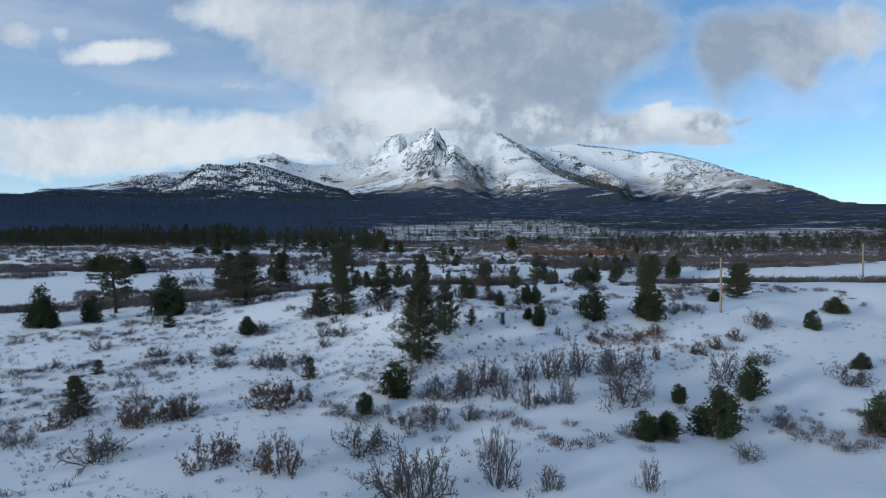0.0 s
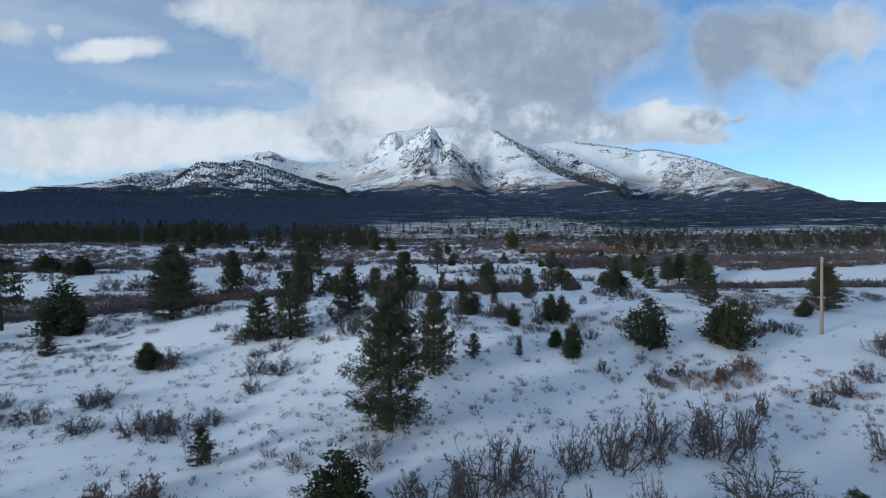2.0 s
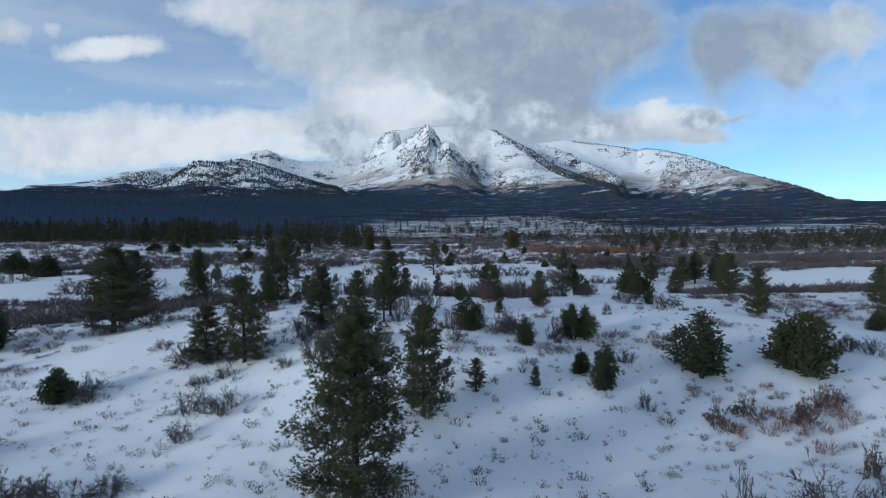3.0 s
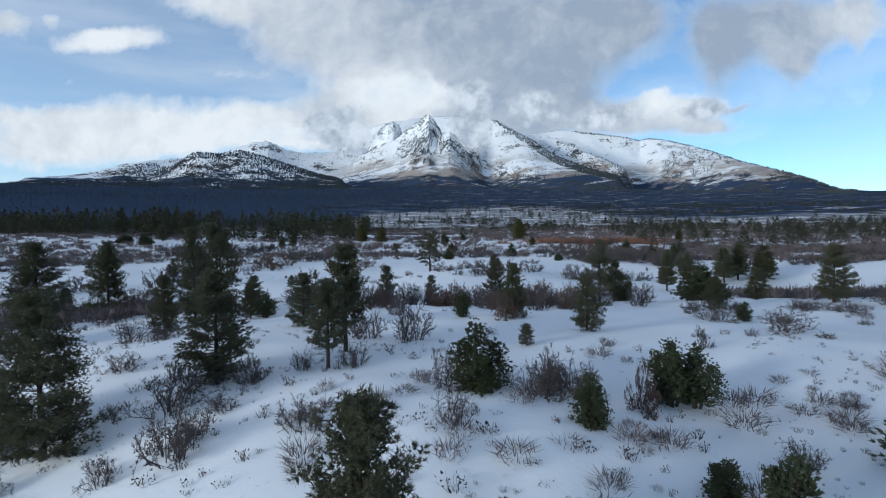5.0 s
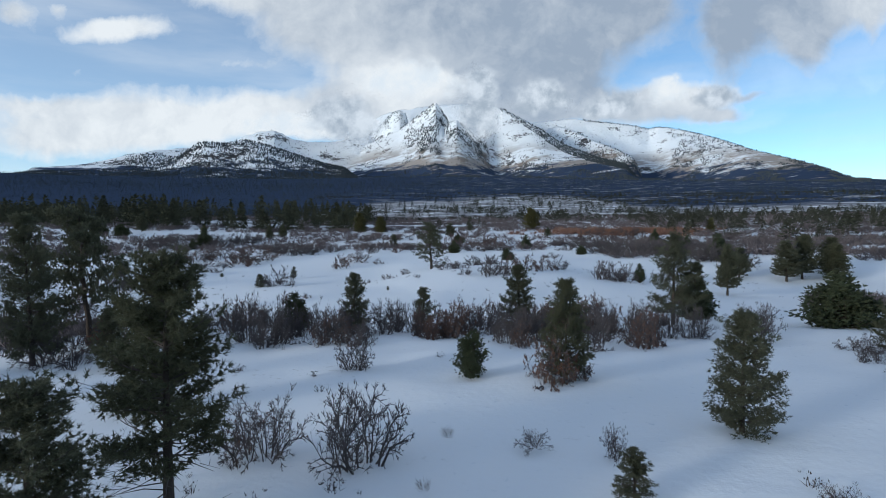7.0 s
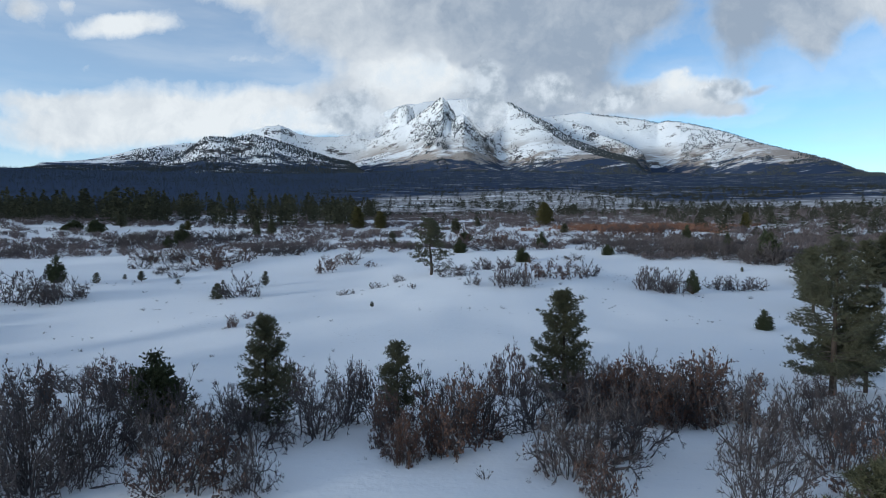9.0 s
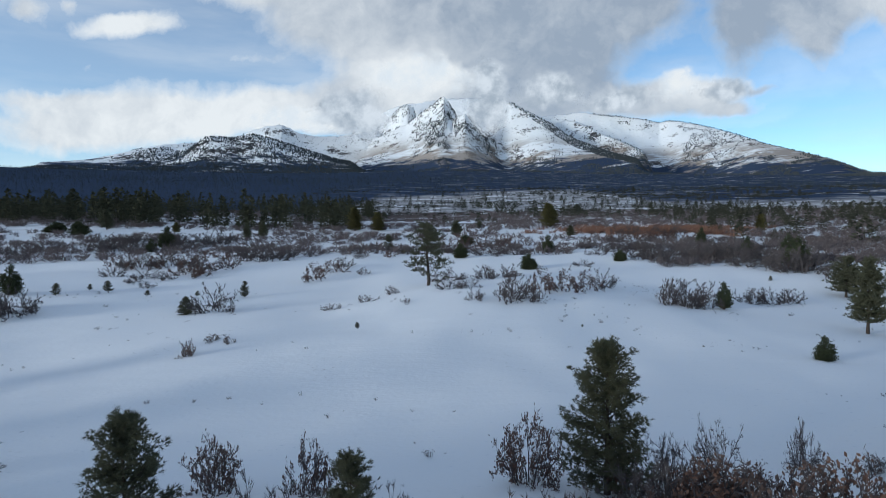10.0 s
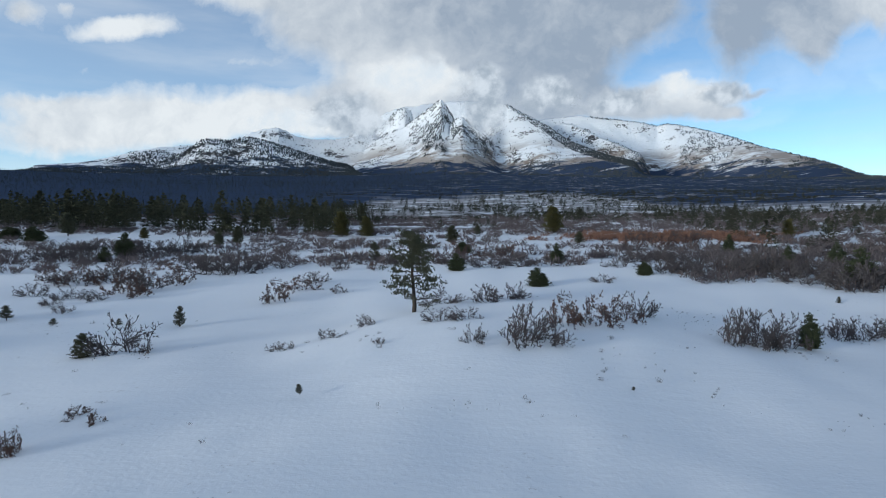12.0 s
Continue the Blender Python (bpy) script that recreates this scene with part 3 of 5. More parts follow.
def pine_parts(h, w, crown_from, step, blade, sparse=0.0, lean=0.02, label="", foliage=None, fine=1.0):
    """One pine of height h and crown width w, standing at the origin."""
    root = new("pine_tree")
    bend = rng.normal(size=2) * lean * h

    def axis(z):
        f = z / h
        return np.array((bend[0] * f * f, bend[1] * f * f, z))
    trunk, limbs, crown = Plant(), Plant(), Plant()
    zs = np.linspace(-0.4, h * 0.985, 9)
    trunk.limb([axis(z) for z in zs], [max(0.012, 0.019 * h * (1 - max(z, 0) / h) ** 0.85 * (1.25 if z < 0.2 else 1)) for z in zs], 7)
    # dead lower limbs on the bare part of the stem
    for _ in range(int(90 * max(0.0, crown_from - 0.06))):
        a, b = rng.uniform(0, 6.283), rng.uniform(0.05, crown_from + 0.06) * h
        d = np.array((math.cos(a), math.sin(a), -0.12 + rng.normal() * 0.15)) * w * rng.uniform(0.14, 0.38)
        o = axis(b)
        limbs.limb([o, o + d * 0.5, o + d + (0, 0, -0.05 * w)], [0.018, 0.012, 0.004], 3)
        for q in (0.45, 0.7, 0.9):
            e = o + d * q
            limbs.limb([e, e + d * 0.28 + rng.normal(size=3) * 0.09 * w * 0.5], [0.008, 0.003], 3)
    z, turn = crown_from * h, 0.0
    heavy = rng.uniform(0.82, 1.12, 9)
    while z < h * 0.985:
        f = (z - crown_from * h) / (h - crown_from * h)
        reach = w / 2 * 1.1 * (1 - f) ** 0.58 * min(1.0, 0.74 + 1.6 * f)
        for b in range(rng.integers(6, 9)):
            turn += 2.4 + rng.normal() * 0.35
            if rng.random() < sparse:
                continue
            length = max(0.07 * w, reach * rng.uniform(0.66, 1.06) * heavy[int((turn % 6.283) / 6.283 * 9) % 9])
            rise = -0.06 + 0.85 * f + rng.normal() * 0.16
            d = np.array((math.cos(turn), math.sin(turn), 0.0))
            o = axis(min(max(z + rng.normal() * step * 0.4, 0.1), h * 0.98))

            def along(t):
                return o + d * (length * t)[:, None] + np.stack([0 * t, 0 * t, length * t * (rise + 0.22 * t * t)], 1)
            limbs.limb(along(np.array((0.0, 0.4, 0.75, 0.97))), [0.010 * length + 0.012, 0.008 * length + 0.008, 0.008, 0.004], 3)
            # foliage in rounded tufts of long needles toward the end of the limb and on its side shoots
            m = max(2, int(round(1.9 + length * (3.2 if fine == 1.0 else 2.1))))
            t = np.linspace(0.38 if f < 0.7 else 0.2, 1.0, m) + rng.normal(size=m) * 0.04
            pad = along(t) + np.array((-d[1], d[0], 0.0)) * (rng.normal(size=m) * length * 0.26 * (1.15 - t * 0.6))[:, None]
            pad[:, 2] += rng.uniform(0.0, 0.35, m) * blade
            size = (0.085 + 0.045 * length) * blade / 0.32
            if fine == 1.0:
                many, girth = 9, 0.054
            else:
                many, girth = 4, 0.30
            q = np.repeat(pad, many, 0) + ball(m * many) * size * (1.75, 1.75, 1.4)
            outward = unit(q - np.repeat(pad, many, 0) + d * 0.10 + (0, 0, 0.10))
            tufts(crown, q, outward, blade * (0.62 if fine == 1.0 else 0.9), blade * girth, 12 if fine == 1.0 else 4, 0.85)
            core = np.repeat(pad, 3, 0) + ball(m * 3) * size * 1.15
            tufts(crown, core, ball(m * 3) + (0, 0, 0.2), blade * 0.45, blade * (0.13 if fine == 1.0 else 0.30), 7, 1.0)
            if fine == 1.0:
                for e in pad[1:]:
                    k = along(np.array((max(0.15, rng.uniform(0.3, 0.75)),)))[0]
                    limbs.limb([k, e], [0.007, 0.003], 3)
            else:
                tufts(crown, along(np.linspace(0.12, 0.8, m + 1)), d + (0, 0, 0.3), blade * 0.95, blade * 0.4, 7, 0.8)
        z += step * rng.uniform(0.6, 1.3)
    top = np.stack([axis(h * q) for q in np.linspace(0.90, 1.0, 9)])
    tufts(crown, top, np.tile((0, 0, 1.0), (9, 1)), blade * 0.8, blade * (0.06 if fine == 1.0 else 0.16), 34, 0.6)
    trunk.done("trunk", M_TRUNK, root, True)
    limbs.done("branchwork", M_DEADWOOD, root)
    crown.done("crown", foliage or M_PINE, root)
    true_size(root)
    return tagged(root, label, "pine tree", "pines on the rangeland")


def old_pine_parts(h, w, label):
    """An old open-crowned pine: bare lower bole, few heavy crooked limbs, clumped foliage."""
    root = new("old_pine_tree")
    trunk, limbs, crown = Plant(), Plant(), Plant()
    zs = np.linspace(-0.4, h, 9)
    wob = np.cumsum(rng.normal(size=(9, 2)) * 0.012 * h, 0)
    line = [np.array((wob[i, 0], wob[i, 1], z)) for i, z in enumerate(zs)]
    trunk.limb(line, [0.030 * h * (1 - 0.86 * max(z, 0) / h) for z in zs], 8)
    for i in range(26):
        f = 0.22 + 0.78 * (i / 25) ** 0.9
        k = f * 8
        lo = min(int(k), 7)
        o = line[lo] + (line[lo + 1] - line[lo]) * (k - lo)
        a = i * 2.4 + rng.normal() * 0.4
        length = w / 2 * rng.uniform(0.55, 1.1) * (1.0 if f < 0.8 else 0.62)
        d = np.array((math.cos(a), math.sin(a), 0.0))
        droop = -0.22 if f < 0.5 else 0.12
        pts = [o]
        for s in range(1, 6):
            pts.append(o + d * length * s / 5 + rng.normal(size=3) * 0.05 * length + (0, 0, droop * length * s / 5 + 0.06 * length * (s / 5) ** 2))
        limbs.limb(pts, [0.030 * length + 0.01, 0.024 * length, 0.018 * length, 0.013 * length, 0.009 * length, 0.005], 4)
        for s in range(10):
            p = pts[rng.integers(2, 6)]
            q = p + rng.normal(size=3) * 0.16 * length
            limbs.limb([p, (p + q) / 2 + rng.normal(size=3) * 0.03, q], [0.016, 0.011, 0.005], 3)
            if f > 0.34 or rng.random() < 0.25:
                c = q + rng.normal(size=(16, 3)) * (0.34, 0.34, 0.16)
                tufts(crown, c, c * 0 + (0.0, 0.0, 0.6), 0.36, 0.11, 7, 0.9)
    trunk.done("trunk", M_TRUNK, root, True, "reddish bare bole")
    limbs.done("branchwork", M_DEADWOOD, root)
    crown.done("crown", M_PINE, root)
    true_size(root)
    return tagged(root, label, "pine tree", "pines on the rangeland")


def juniper_parts(h, w, lobes, label, fine=1.0):
    """A bushy evergreen: a short forked stem and ascending boughs, each ending in dense clumps."""
    root = new("juniper_tree")
    crown = Plant()
    for i in range(lobes):
        a = i * 2.4 + rng.normal() * 0.4
        off = w * 0.5 * (0.06 if i == 0 else rng.uniform(0.30, 0.50))
        lh = h * (1.0 if i == 0 else rng.uniform(0.42, 0.90))
        lr = w * 0.5 * (0.70 if i == 0 else rng.uniform(0.40, 0.56))
        c = np.array((math.cos(a) * off, math.sin(a) * off, 0.0))
        stem = Plant()
        stem.limb([c * 0.25 + (0, 0, -0.3), c * 0.55 + (0, 0, lh * 0.3), c * 0.9 + (0, 0, lh * 0.62), c * 1.02 + (0, 0, lh * 0.95)],
                  [0.030 * w, 0.022 * w, 0.013 * w, 0.004], 5)
        boughs = 26 if i == 0 else 18
        f = (np.arange(boughs) + rng.random(boughs)) / boughs
        ang = np.arange(boughs) * 2.4 + rng.normal(size=boughs) * 0.45
        reach = lr * (np.clip(1.02 - f, 0.02, 1) ** 0.62) * np.minimum(1, 0.58 + 1.9 * f) * rng.uniform(0.60, 1.08, boughs)
        tip = np.stack([c[0] + np.cos(ang) * reach, c[1] + np.sin(ang) * reach, (0.10 + 0.88 * f) * lh], 1)
        foot = np.stack([c[0] * (0.5 + 0.5 * f), c[1] * (0.5 + 0.5 * f), np.maximum(0.0, tip[:, 2] - 0.55 * reach - 0.06 * lh)], 1)
        for p, q in zip(foot, tip):
            stem.limb([p, p * 0.45 + q * 0.55 - (0, 0, 0.03 * h), q], [0.009 * w, 0.006 * w, 0.003 * w], 3)
        stem.done("stem", M_TRUNK, root)
        # two clumps to a bough: one at its end, a smaller one further in
        clump = np.concatenate([tip, foot * 0.45 + tip * 0.55])
        out = unit(np.concatenate([tip - foot, tip - foot]) + (0, 0, 0.25))
        size = w * np.concatenate([rng.uniform(0.062, 0.088, boughs), rng.uniform(0.06, 0.085, boughs)])
        many = 11 if fine == 1.0 else 5
        p = np.repeat(clump, many, 0) + ball(len(clump) * many) * np.repeat(size, many)[:, None] * (1.6, 1.6, 1.35)
        p[:, 2] = np.maximum(p[:, 2], 0.05)
        way = np.repeat(out, many, 0) + unit(p - np.repeat(clump, many, 0)) * 0.8
        tufts(crown, p, way, (0.15 if fine == 1.0 else 0.24) * w / 3.2, (0.055 if fine == 1.0 else 0.12) * w / 3.2, 8 if fine == 1.0 else 4, 0.75)
        heart = np.repeat(clump, 3, 0) + ball(len(clump) * 3) * np.repeat(size, 3)[:, None] * 0.9
        tufts(crown, heart, ball(len(heart)) + (0, 0, 0.3), 0.22 * w / 3.2, 0.13 * w / 3.2, 5, 1.0)
    crown.done("crown", M_JUNIPER, root)
    true_size(root)
    return tagged(root, label, "juniper tree", "evergreens on the snow")


def oak_parts(h, w, stems_n, leafy, label, lean=1.0, fine=1.0):
    """A bare many-stemmed scrub oak; leafy: share of twigs that still hold dead leaves."""
    root = new("scrub_oak")
    leaf = Plant()
    lc = []
    for s in range(stems_n):
        wood = Plant()
        tb, tt, tw = [], [], []

        def twiggy(p, d, length, depth):
            for _ in range(4 if depth else 3):
                dd = unit(d + rng.normal(size=3) * 0.55 + np.array((0, 0, 0.15)))
                q = p + dd * length * rng.uniform(0.5, 1.0)
                tb.append(p)
                tt.append(q)
                tw.append((0.026 if depth else 0.019) * (1.15 if fine == 1.0 else 2.2))
                if depth and rng.random() < fine:
                    twiggy(p + (q - p) * 0.55, dd, length * 0.6, depth - 1)
                elif rng.random() < leafy:
                    lc.append(q)
                    lc.append(p + (q - p) * 0.5)
        a = s * 2.4 + rng.normal() * 0.5
        share = math.sqrt((s + 0.5) / stems_n)
        base = np.array((math.cos(a) * w * 0.34 * share, math.sin(a) * w * 0.34 * share, -0.25))
        out = unit(np.array((math.cos(a), math.sin(a), 0)) * 0.46 * share * lean * w / h * 2 + (0, 0, 1.0))
        length = h * rng.uniform(0.68, 0.92) * (1 - 0.26 * share ** 2)
        pts, d = [base], out
        for i in range(4):
            d = unit(d + rng.normal(size=3) * 0.30 + np.array((0, 0, 0.04)))
            pts.append(pts[-1] + d * length / 4)
        r = 0.0185 * h * rng.uniform(0.6, 1.15)
        wood.limb(pts, [r, r * 0.8, r * 0.6, r * 0.42, r * 0.25], 4)
        for i in range(1, 5):
            for _ in range(4 if i > 1 else 2):
                bd = unit(d + rng.normal(size=3) * 0.85 + np.array((0, 0, 0.05)))
                bl = length * rng.uniform(0.16, 0.34)
                p = pts[i] - (pts[i] - pts[i - 1]) * rng.random()
                m = p + bd * bl * 0.5
                e = p + bd * bl
                wood.limb([p, e], [r * 0.38, r * 0.14], 3)
                twiggy(e, bd, bl * 0.72, 1)
                twiggy(m, unit(bd + rng.normal(size=3) * 0.5), bl * 0.75, 0)
        solid = len(wood.f)
        wood.blades(np.array(tb), np.array(tt), np.array(tw))
        ob = wood.done("stem", M_OAK, root)
        ob.data.materials.append(M_TWIG)
        ob.data.polygons.foreach_set("material_index", [int(i >= solid) for i in range(len(wood.f))])
    if lc:
        leaf.leaves(np.array(lc) + rng.normal(size=(len(lc), 3)) * 0.03, rng.uniform(0.04, 0.075, len(lc)))
        leaf.done("dead_foliage", M_RUST, root, False, "rust-brown dead leaves")
    true_size(root)
    return tagged(root, label, "oak shrub", "leafless oak scrub")


def plant_out(kinds, rows, pick):
    """Stands copies of the kinds along rows of (x, y, height, width)."""
    plan = {}
    for i, (x, y, h, w) in enumerate(rows):
        n = pick(i, h, w)
        sw, sh = kinds[n]["size"]
        m = Matrix.Translation((x, y, float(land(x, y)))) @ Matrix.Rotation(rng.uniform(0, 6.283), 4, "Z") @ Matrix.Diagonal((w / sw, w / sw, h / sh, 1))
        plan.setdefault(n, []).append(m)
    for n, poses in plan.items():
        for m in poses[1:]:
            copy_thing(kinds[n], m)
        kinds[n].matrix_basis = poses[0]
    for n, spare in enumerate(kinds):
        if n not in plan:
            for o in (*spare.children, spare):
                bpy.data.objects.remove(o)


# ---------------------------------------------------------------- where the plants stand: x, y, height, width
PINES_A = [
    (-3.8, 57.9, 8.4, 4.5), (-1.6, 66.4, 6.0, 3.0), (-15.3, 75.8, 6.3, 3.4), (-18.6, 76.9, 4.1, 3.1),
    (-10.9, 80.9, 5.0, 3.1), (-5.9, 81.6, 4.1, 2.0), (-33.8, 89.9, 8.3, 6.2), (-10.0, 92.0, 3.5, 2.2), (8.0, 90.4, 3.5, 2.0),
    (-19.0, 91.6, 3.9, 2.0), (41.6, 90.0, 5.1, 3.7), (3.95, 95.9, 3.8, 1.9), (-16.4, 99.6, 2.7, 1.6), (20.8, 102.2, 2.7, 1.9),
    (34.6, 109.0, 5.1, 3.4), (28.5, 110.8, 3.0, 2.2), (-6.8, 108.4, 3.6, 1.8), (-21.7, 101.4, 7.4, 3.0), (-2.6, 109.0, 2.8, 1.3),
    (14.4, 114.3, 6.4, 3.2), (16.0, 114.8, 4.4, 1.9),
]
PINES_B = [
    (-35.6, 111.7, 7.8, 3.6), (3.8, 115.5, 4.6, 2.6), (-48.7, 119.0, 8.7, 6.0), (-54.2, 131.2, 2.7, 2.1), (33.6, 149.5, 6.4, 3.1),
    (51.7, 169.3, 6.6, 4.5), (60.6, 171.4, 6.0, 4.5), (55.5, 171.7, 7.3, 4.7), (44.7, 170.5, 4.9, 3.6), (62.6, 176.1, 6.0, 4.5),
    (-59.8, 242.1, 4.5, 2.4), (23.1, 244.5, 2.8, 2.1), (-5.9, 246.2, 4.3, 3.2), (-57.5, 247.1, 4.6, 2.7), (75.0, 255.7, 4.5, 2.7),
    (-88.5, 260.0, 3.0, 2.3), (-110.2, 260.9, 6.1, 3.9), (-31.3, 274.3, 5.6, 4.2), (0.1, 277.3, 2.7, 2.1), (-38.8, 275.3, 7.0, 5.2),
    (22.7, 283.9, 7.7, 5.7),
]
JUNIPERS_A = [
    (13.3, 42.5, 2.1, 2.1), (15.1, 43.3, 1.9, 2.0), (19.2, 44.6, 3.7, 3.2), (32.0, 46.3, 3.0, 2.6), (-7.2, 46.5, 1.7, 1.5),
    (-5.1, 49.7, 3.0, 3.0), (18.7, 51.0, 1.6, 1.4), (25.7, 53.1, 3.4, 2.9), (9.6, 71.2, 2.7, 1.9), (-26.4, 72.0, 2.2, 2.4),
    (43.7, 74.6, 2.4, 2.1), (16.5, 73.6, 4.2, 3.9), (-56.5, 78.4, 2.7, 2.1), (-58.8, 79.3, 5.9, 4.4), (23.8, 74.8, 3.9, 4.3),
    (5.1, 76.2, 2.0, 1.5), (-52.9, 81.7, 3.7, 2.9), (10.0, 78.9, 2.4, 1.9), (9.0, 78.9, 2.5, 1.9), (1.0, 78.3, 2.8, 2.4),
    (-42.1, 84.9, 3.1, 2.8), (-43.6, 85.2, 5.9, 5.9), (52.2, 83.9, 2.2, 2.9), (36.1, 84.9, 1.6, 1.8),
]
JUNIPERS_B = [
    (0.4, 96.3, 1.7, 1.4), (-15.1, 99.4, 1.8, 1.8), (20.7, 97.0, 1.3, 1.2), (22.8, 109.5, 3.2, 4.3), (-10.4, 108.4, 2.3, 1.8),
    (18.1, 119.5, 3.1, 2.5), (23.0, 137.5, 1.7, 1.3), (24.5, 156.9, 2.5, 1.6), (-54.6, 161.2, 3.3, 2.2), (7.6, 186.8, 2.3, 2.6),
    (49.0, 189.1, 4.3, 3.7), (23.7, 196.0, 1.9, 2.2), (-3.4, 202.2, 2.7, 2.7), (56.8, 207.0, 3.5, 2.7), (50.4, 209.0, 3.0, 2.1),
    (13.7, 213.7, 3.3, 2.4), (-71.8, 218.9, 2.8, 2.4), (49.1, 227.8, 3.6, 2.2), (-71.9, 225.6, 5.0, 3.9), (-3.0, 230.9, 2.2, 3.5),
    (-109.0, 247.5, 3.5, 4.9), (-118.3, 250.7, 2.8, 5.8),
]
SAPLINGS = [
    (-30.1, 46.2, 3.3, 2.3), (-13.9, 55.0, 2.1, 1.4), (-36.6, 58.3, 1.5, 1.4), (1.4, 69.6, 1.8, 1.2), (5.1, 70.7, 1.3, 0.7),
    (-38.9, 76.6, 2.0, 1.8), (3.9, 86.5, 1.15, 0.95), (-9.8, 142.9, 0.5, 0.4), (8.2, 144.3, 0.2, 0.2), (-29.7, 153.7, 1.9, 1.5),
    (-49.6, 161.7, 1.4, 1.0), (-28.7, 165.9, 1.9, 1.1), (-39.9, 164.0, 0.6, 0.7), (-34.2, 165.1, 0.6, 0.6), (-68.6, 157.9, 2.5, 2.0),
    (-45.9, 165.7, 1.3, 1.1), (-48.7, 166.3, 0.7, 0.6), (39.3, 177.7, 0.7, 0.5), (-19.1, 218.7, 3.6, 2.1),
]
OAKS_A = [
    (5.6, 115.8, 1.7, 1.7), (7.0, 115.7, 2.0, 1.9), (10.7, 117.5, 1.6, 1.1), (-2.1, 32.8, 3.5, 4.9), (5.6, 34.5, 1.4, 1.8),
    (11.2, 34.8, 1.9, 1.6), (2.8, 35.2, 3.1, 2.5), (2.3, 38.6, 1.9, 1.5), (-23.2, 38.1, 1.8, 4.1), (-6.1, 39.6, 1.9, 4.3),
    (19.3, 40.5, 1.1, 2.6), (-30.2, 40.1, 1.6, 3.0), (-3.8, 44.4, 1.4, 3.0), (-1.7, 45.1, 1.7, 2.4), (1.1, 45.5, 1.3, 1.7),
    (-9.1, 46.3, 0.9, 2.0), (25.6, 47.1, 0.8, 1.9), (5.9, 47.5, 2.7, 2.0), (7.0, 48.1, 1.0, 1.9), (8.7, 48.6, 2.4, 2.4),
    (13.5, 49.3, 3.1, 5.9), (4.0, 49.1, 2.4, 2.7), (-1.3, 50.1, 1.9, 3.6), (1.0, 50.2, 2.7, 3.8), (2.6, 51.9, 2.6, 3.3),
    (8.3, 53.7, 2.8, 4.3), (6.3, 53.6, 2.2, 2.7),
]
OAKS_B = [
    (11.1, 55.8, 3.0, 4.0), (14.8, 56.8, 3.2, 4.6), (36.6, 57.1, 1.9, 4.1), (17.2, 58.2, 2.4, 2.7), (25.7, 58.2, 2.7, 3.6),
    (-17.7, 59.7, 1.7, 4.1), (-19.6, 59.4, 2.0, 3.7), (-16.0, 60.9, 1.1, 2.0), (-24.5, 59.6, 1.3, 2.7), (-23.8, 60.0, 1.1, 2.7),
    (-42.7, 60.0, 1.3, 2.9), (31.2, 62.7, 1.7, 2.8), (-28.9, 61.9, 1.4, 3.1), (-15.4, 66.0, 1.2, 2.5), (-33.5, 64.2, 1.4, 3.0),
    (-25.9, 64.9, 1.3, 3.5), (-26.7, 64.7, 1.4, 2.8), (-13.9, 69.0, 1.4, 3.1), (-16.3, 69.4, 1.6, 3.0), (-41.9, 66.8, 1.5, 3.3),
    (11.6, 69.4, 1.2, 1.3), (-17.4, 73.1, 0.8, 1.7), (-15.9, 73.9, 0.9, 1.7), (-24.4, 71.7, 1.4, 2.7),
]
OAKS_C = [
    (-11.6, 73.5, 0.9, 1.4), (-25.1, 73.1, 1.3, 2.9), (-9.5, 74.2, 2.1, 2.6), (36.9, 74.3, 2.2, 3.6), (-18.1, 76.5, 1.5, 3.1),
    (-9.4, 75.6, 0.6, 1.3), (-19.7, 76.6, 1.4, 3.1), (-5.2, 74.9, 1.1, 2.1), (11.8, 74.8, 0.9, 1.7), (0.1, 75.0, 1.4, 1.8),
    (-20.3, 77.4, 1.4, 3.2), (-9.4, 77.6, 0.7, 1.6), (3.8, 76.0, 0.4, 0.4), (-14.1, 78.2, 0.7, 1.2), (-11.6, 78.2, 1.7, 3.5),
    (31.3, 78.7, 1.2, 2.6), (3.8, 78.6, 2.1, 2.5), (16.2, 78.9, 0.6, 1.0), (-9.2, 80.2, 1.3, 1.7), (-0.4, 78.6, 1.7, 1.6),
    (5.4, 79.0, 1.3, 1.2), (-11.1, 80.5, 1.1, 1.9), (4.6, 79.2, 1.7, 3.4), (1.9, 79.1, 1.4, 1.6),
]
OAKS_D = [
    (-12.9, 81.0, 1.1, 1.7), (15.6, 80.5, 0.2, 0.6), (-23.2, 79.8, 0.9, 2.7), (-7.1, 81.5, 1.0, 1.1), (-4.7, 81.8, 1.1, 1.7),
    (-16.5, 82.6, 1.0, 2.2), (8.3, 86.5, 0.5, 1.1), (13.4, 86.1, 0.9, 0.9), (-5.3, 88.5, 1.7, 2.4), (-2.6, 88.4, 2.0, 2.8),
    (4.0, 88.8, 0.8, 0.8), (2.0, 89.4, 0.4, 1.0), (14.1, 88.5, 0.7, 1.0), (-17.3, 88.2, 1.0, 2.2), (31.3, 86.1, 1.3, 2.9),
    (-20.3, 89.7, 1.4, 3.0), (17.2, 88.9, 0.5, 1.0), (-30.9, 92.0, 1.9, 4.9), (21.1, 88.4, 0.4, 1.1), (-4.5, 97.5, 1.6, 1.8),
    (20.0, 90.7, 1.4, 4.1), (18.1, 96.0, 1.4, 3.6), (23.1, 96.5, 0.7, 1.8), (28.7, 96.3, 0.4, 1.0),
]
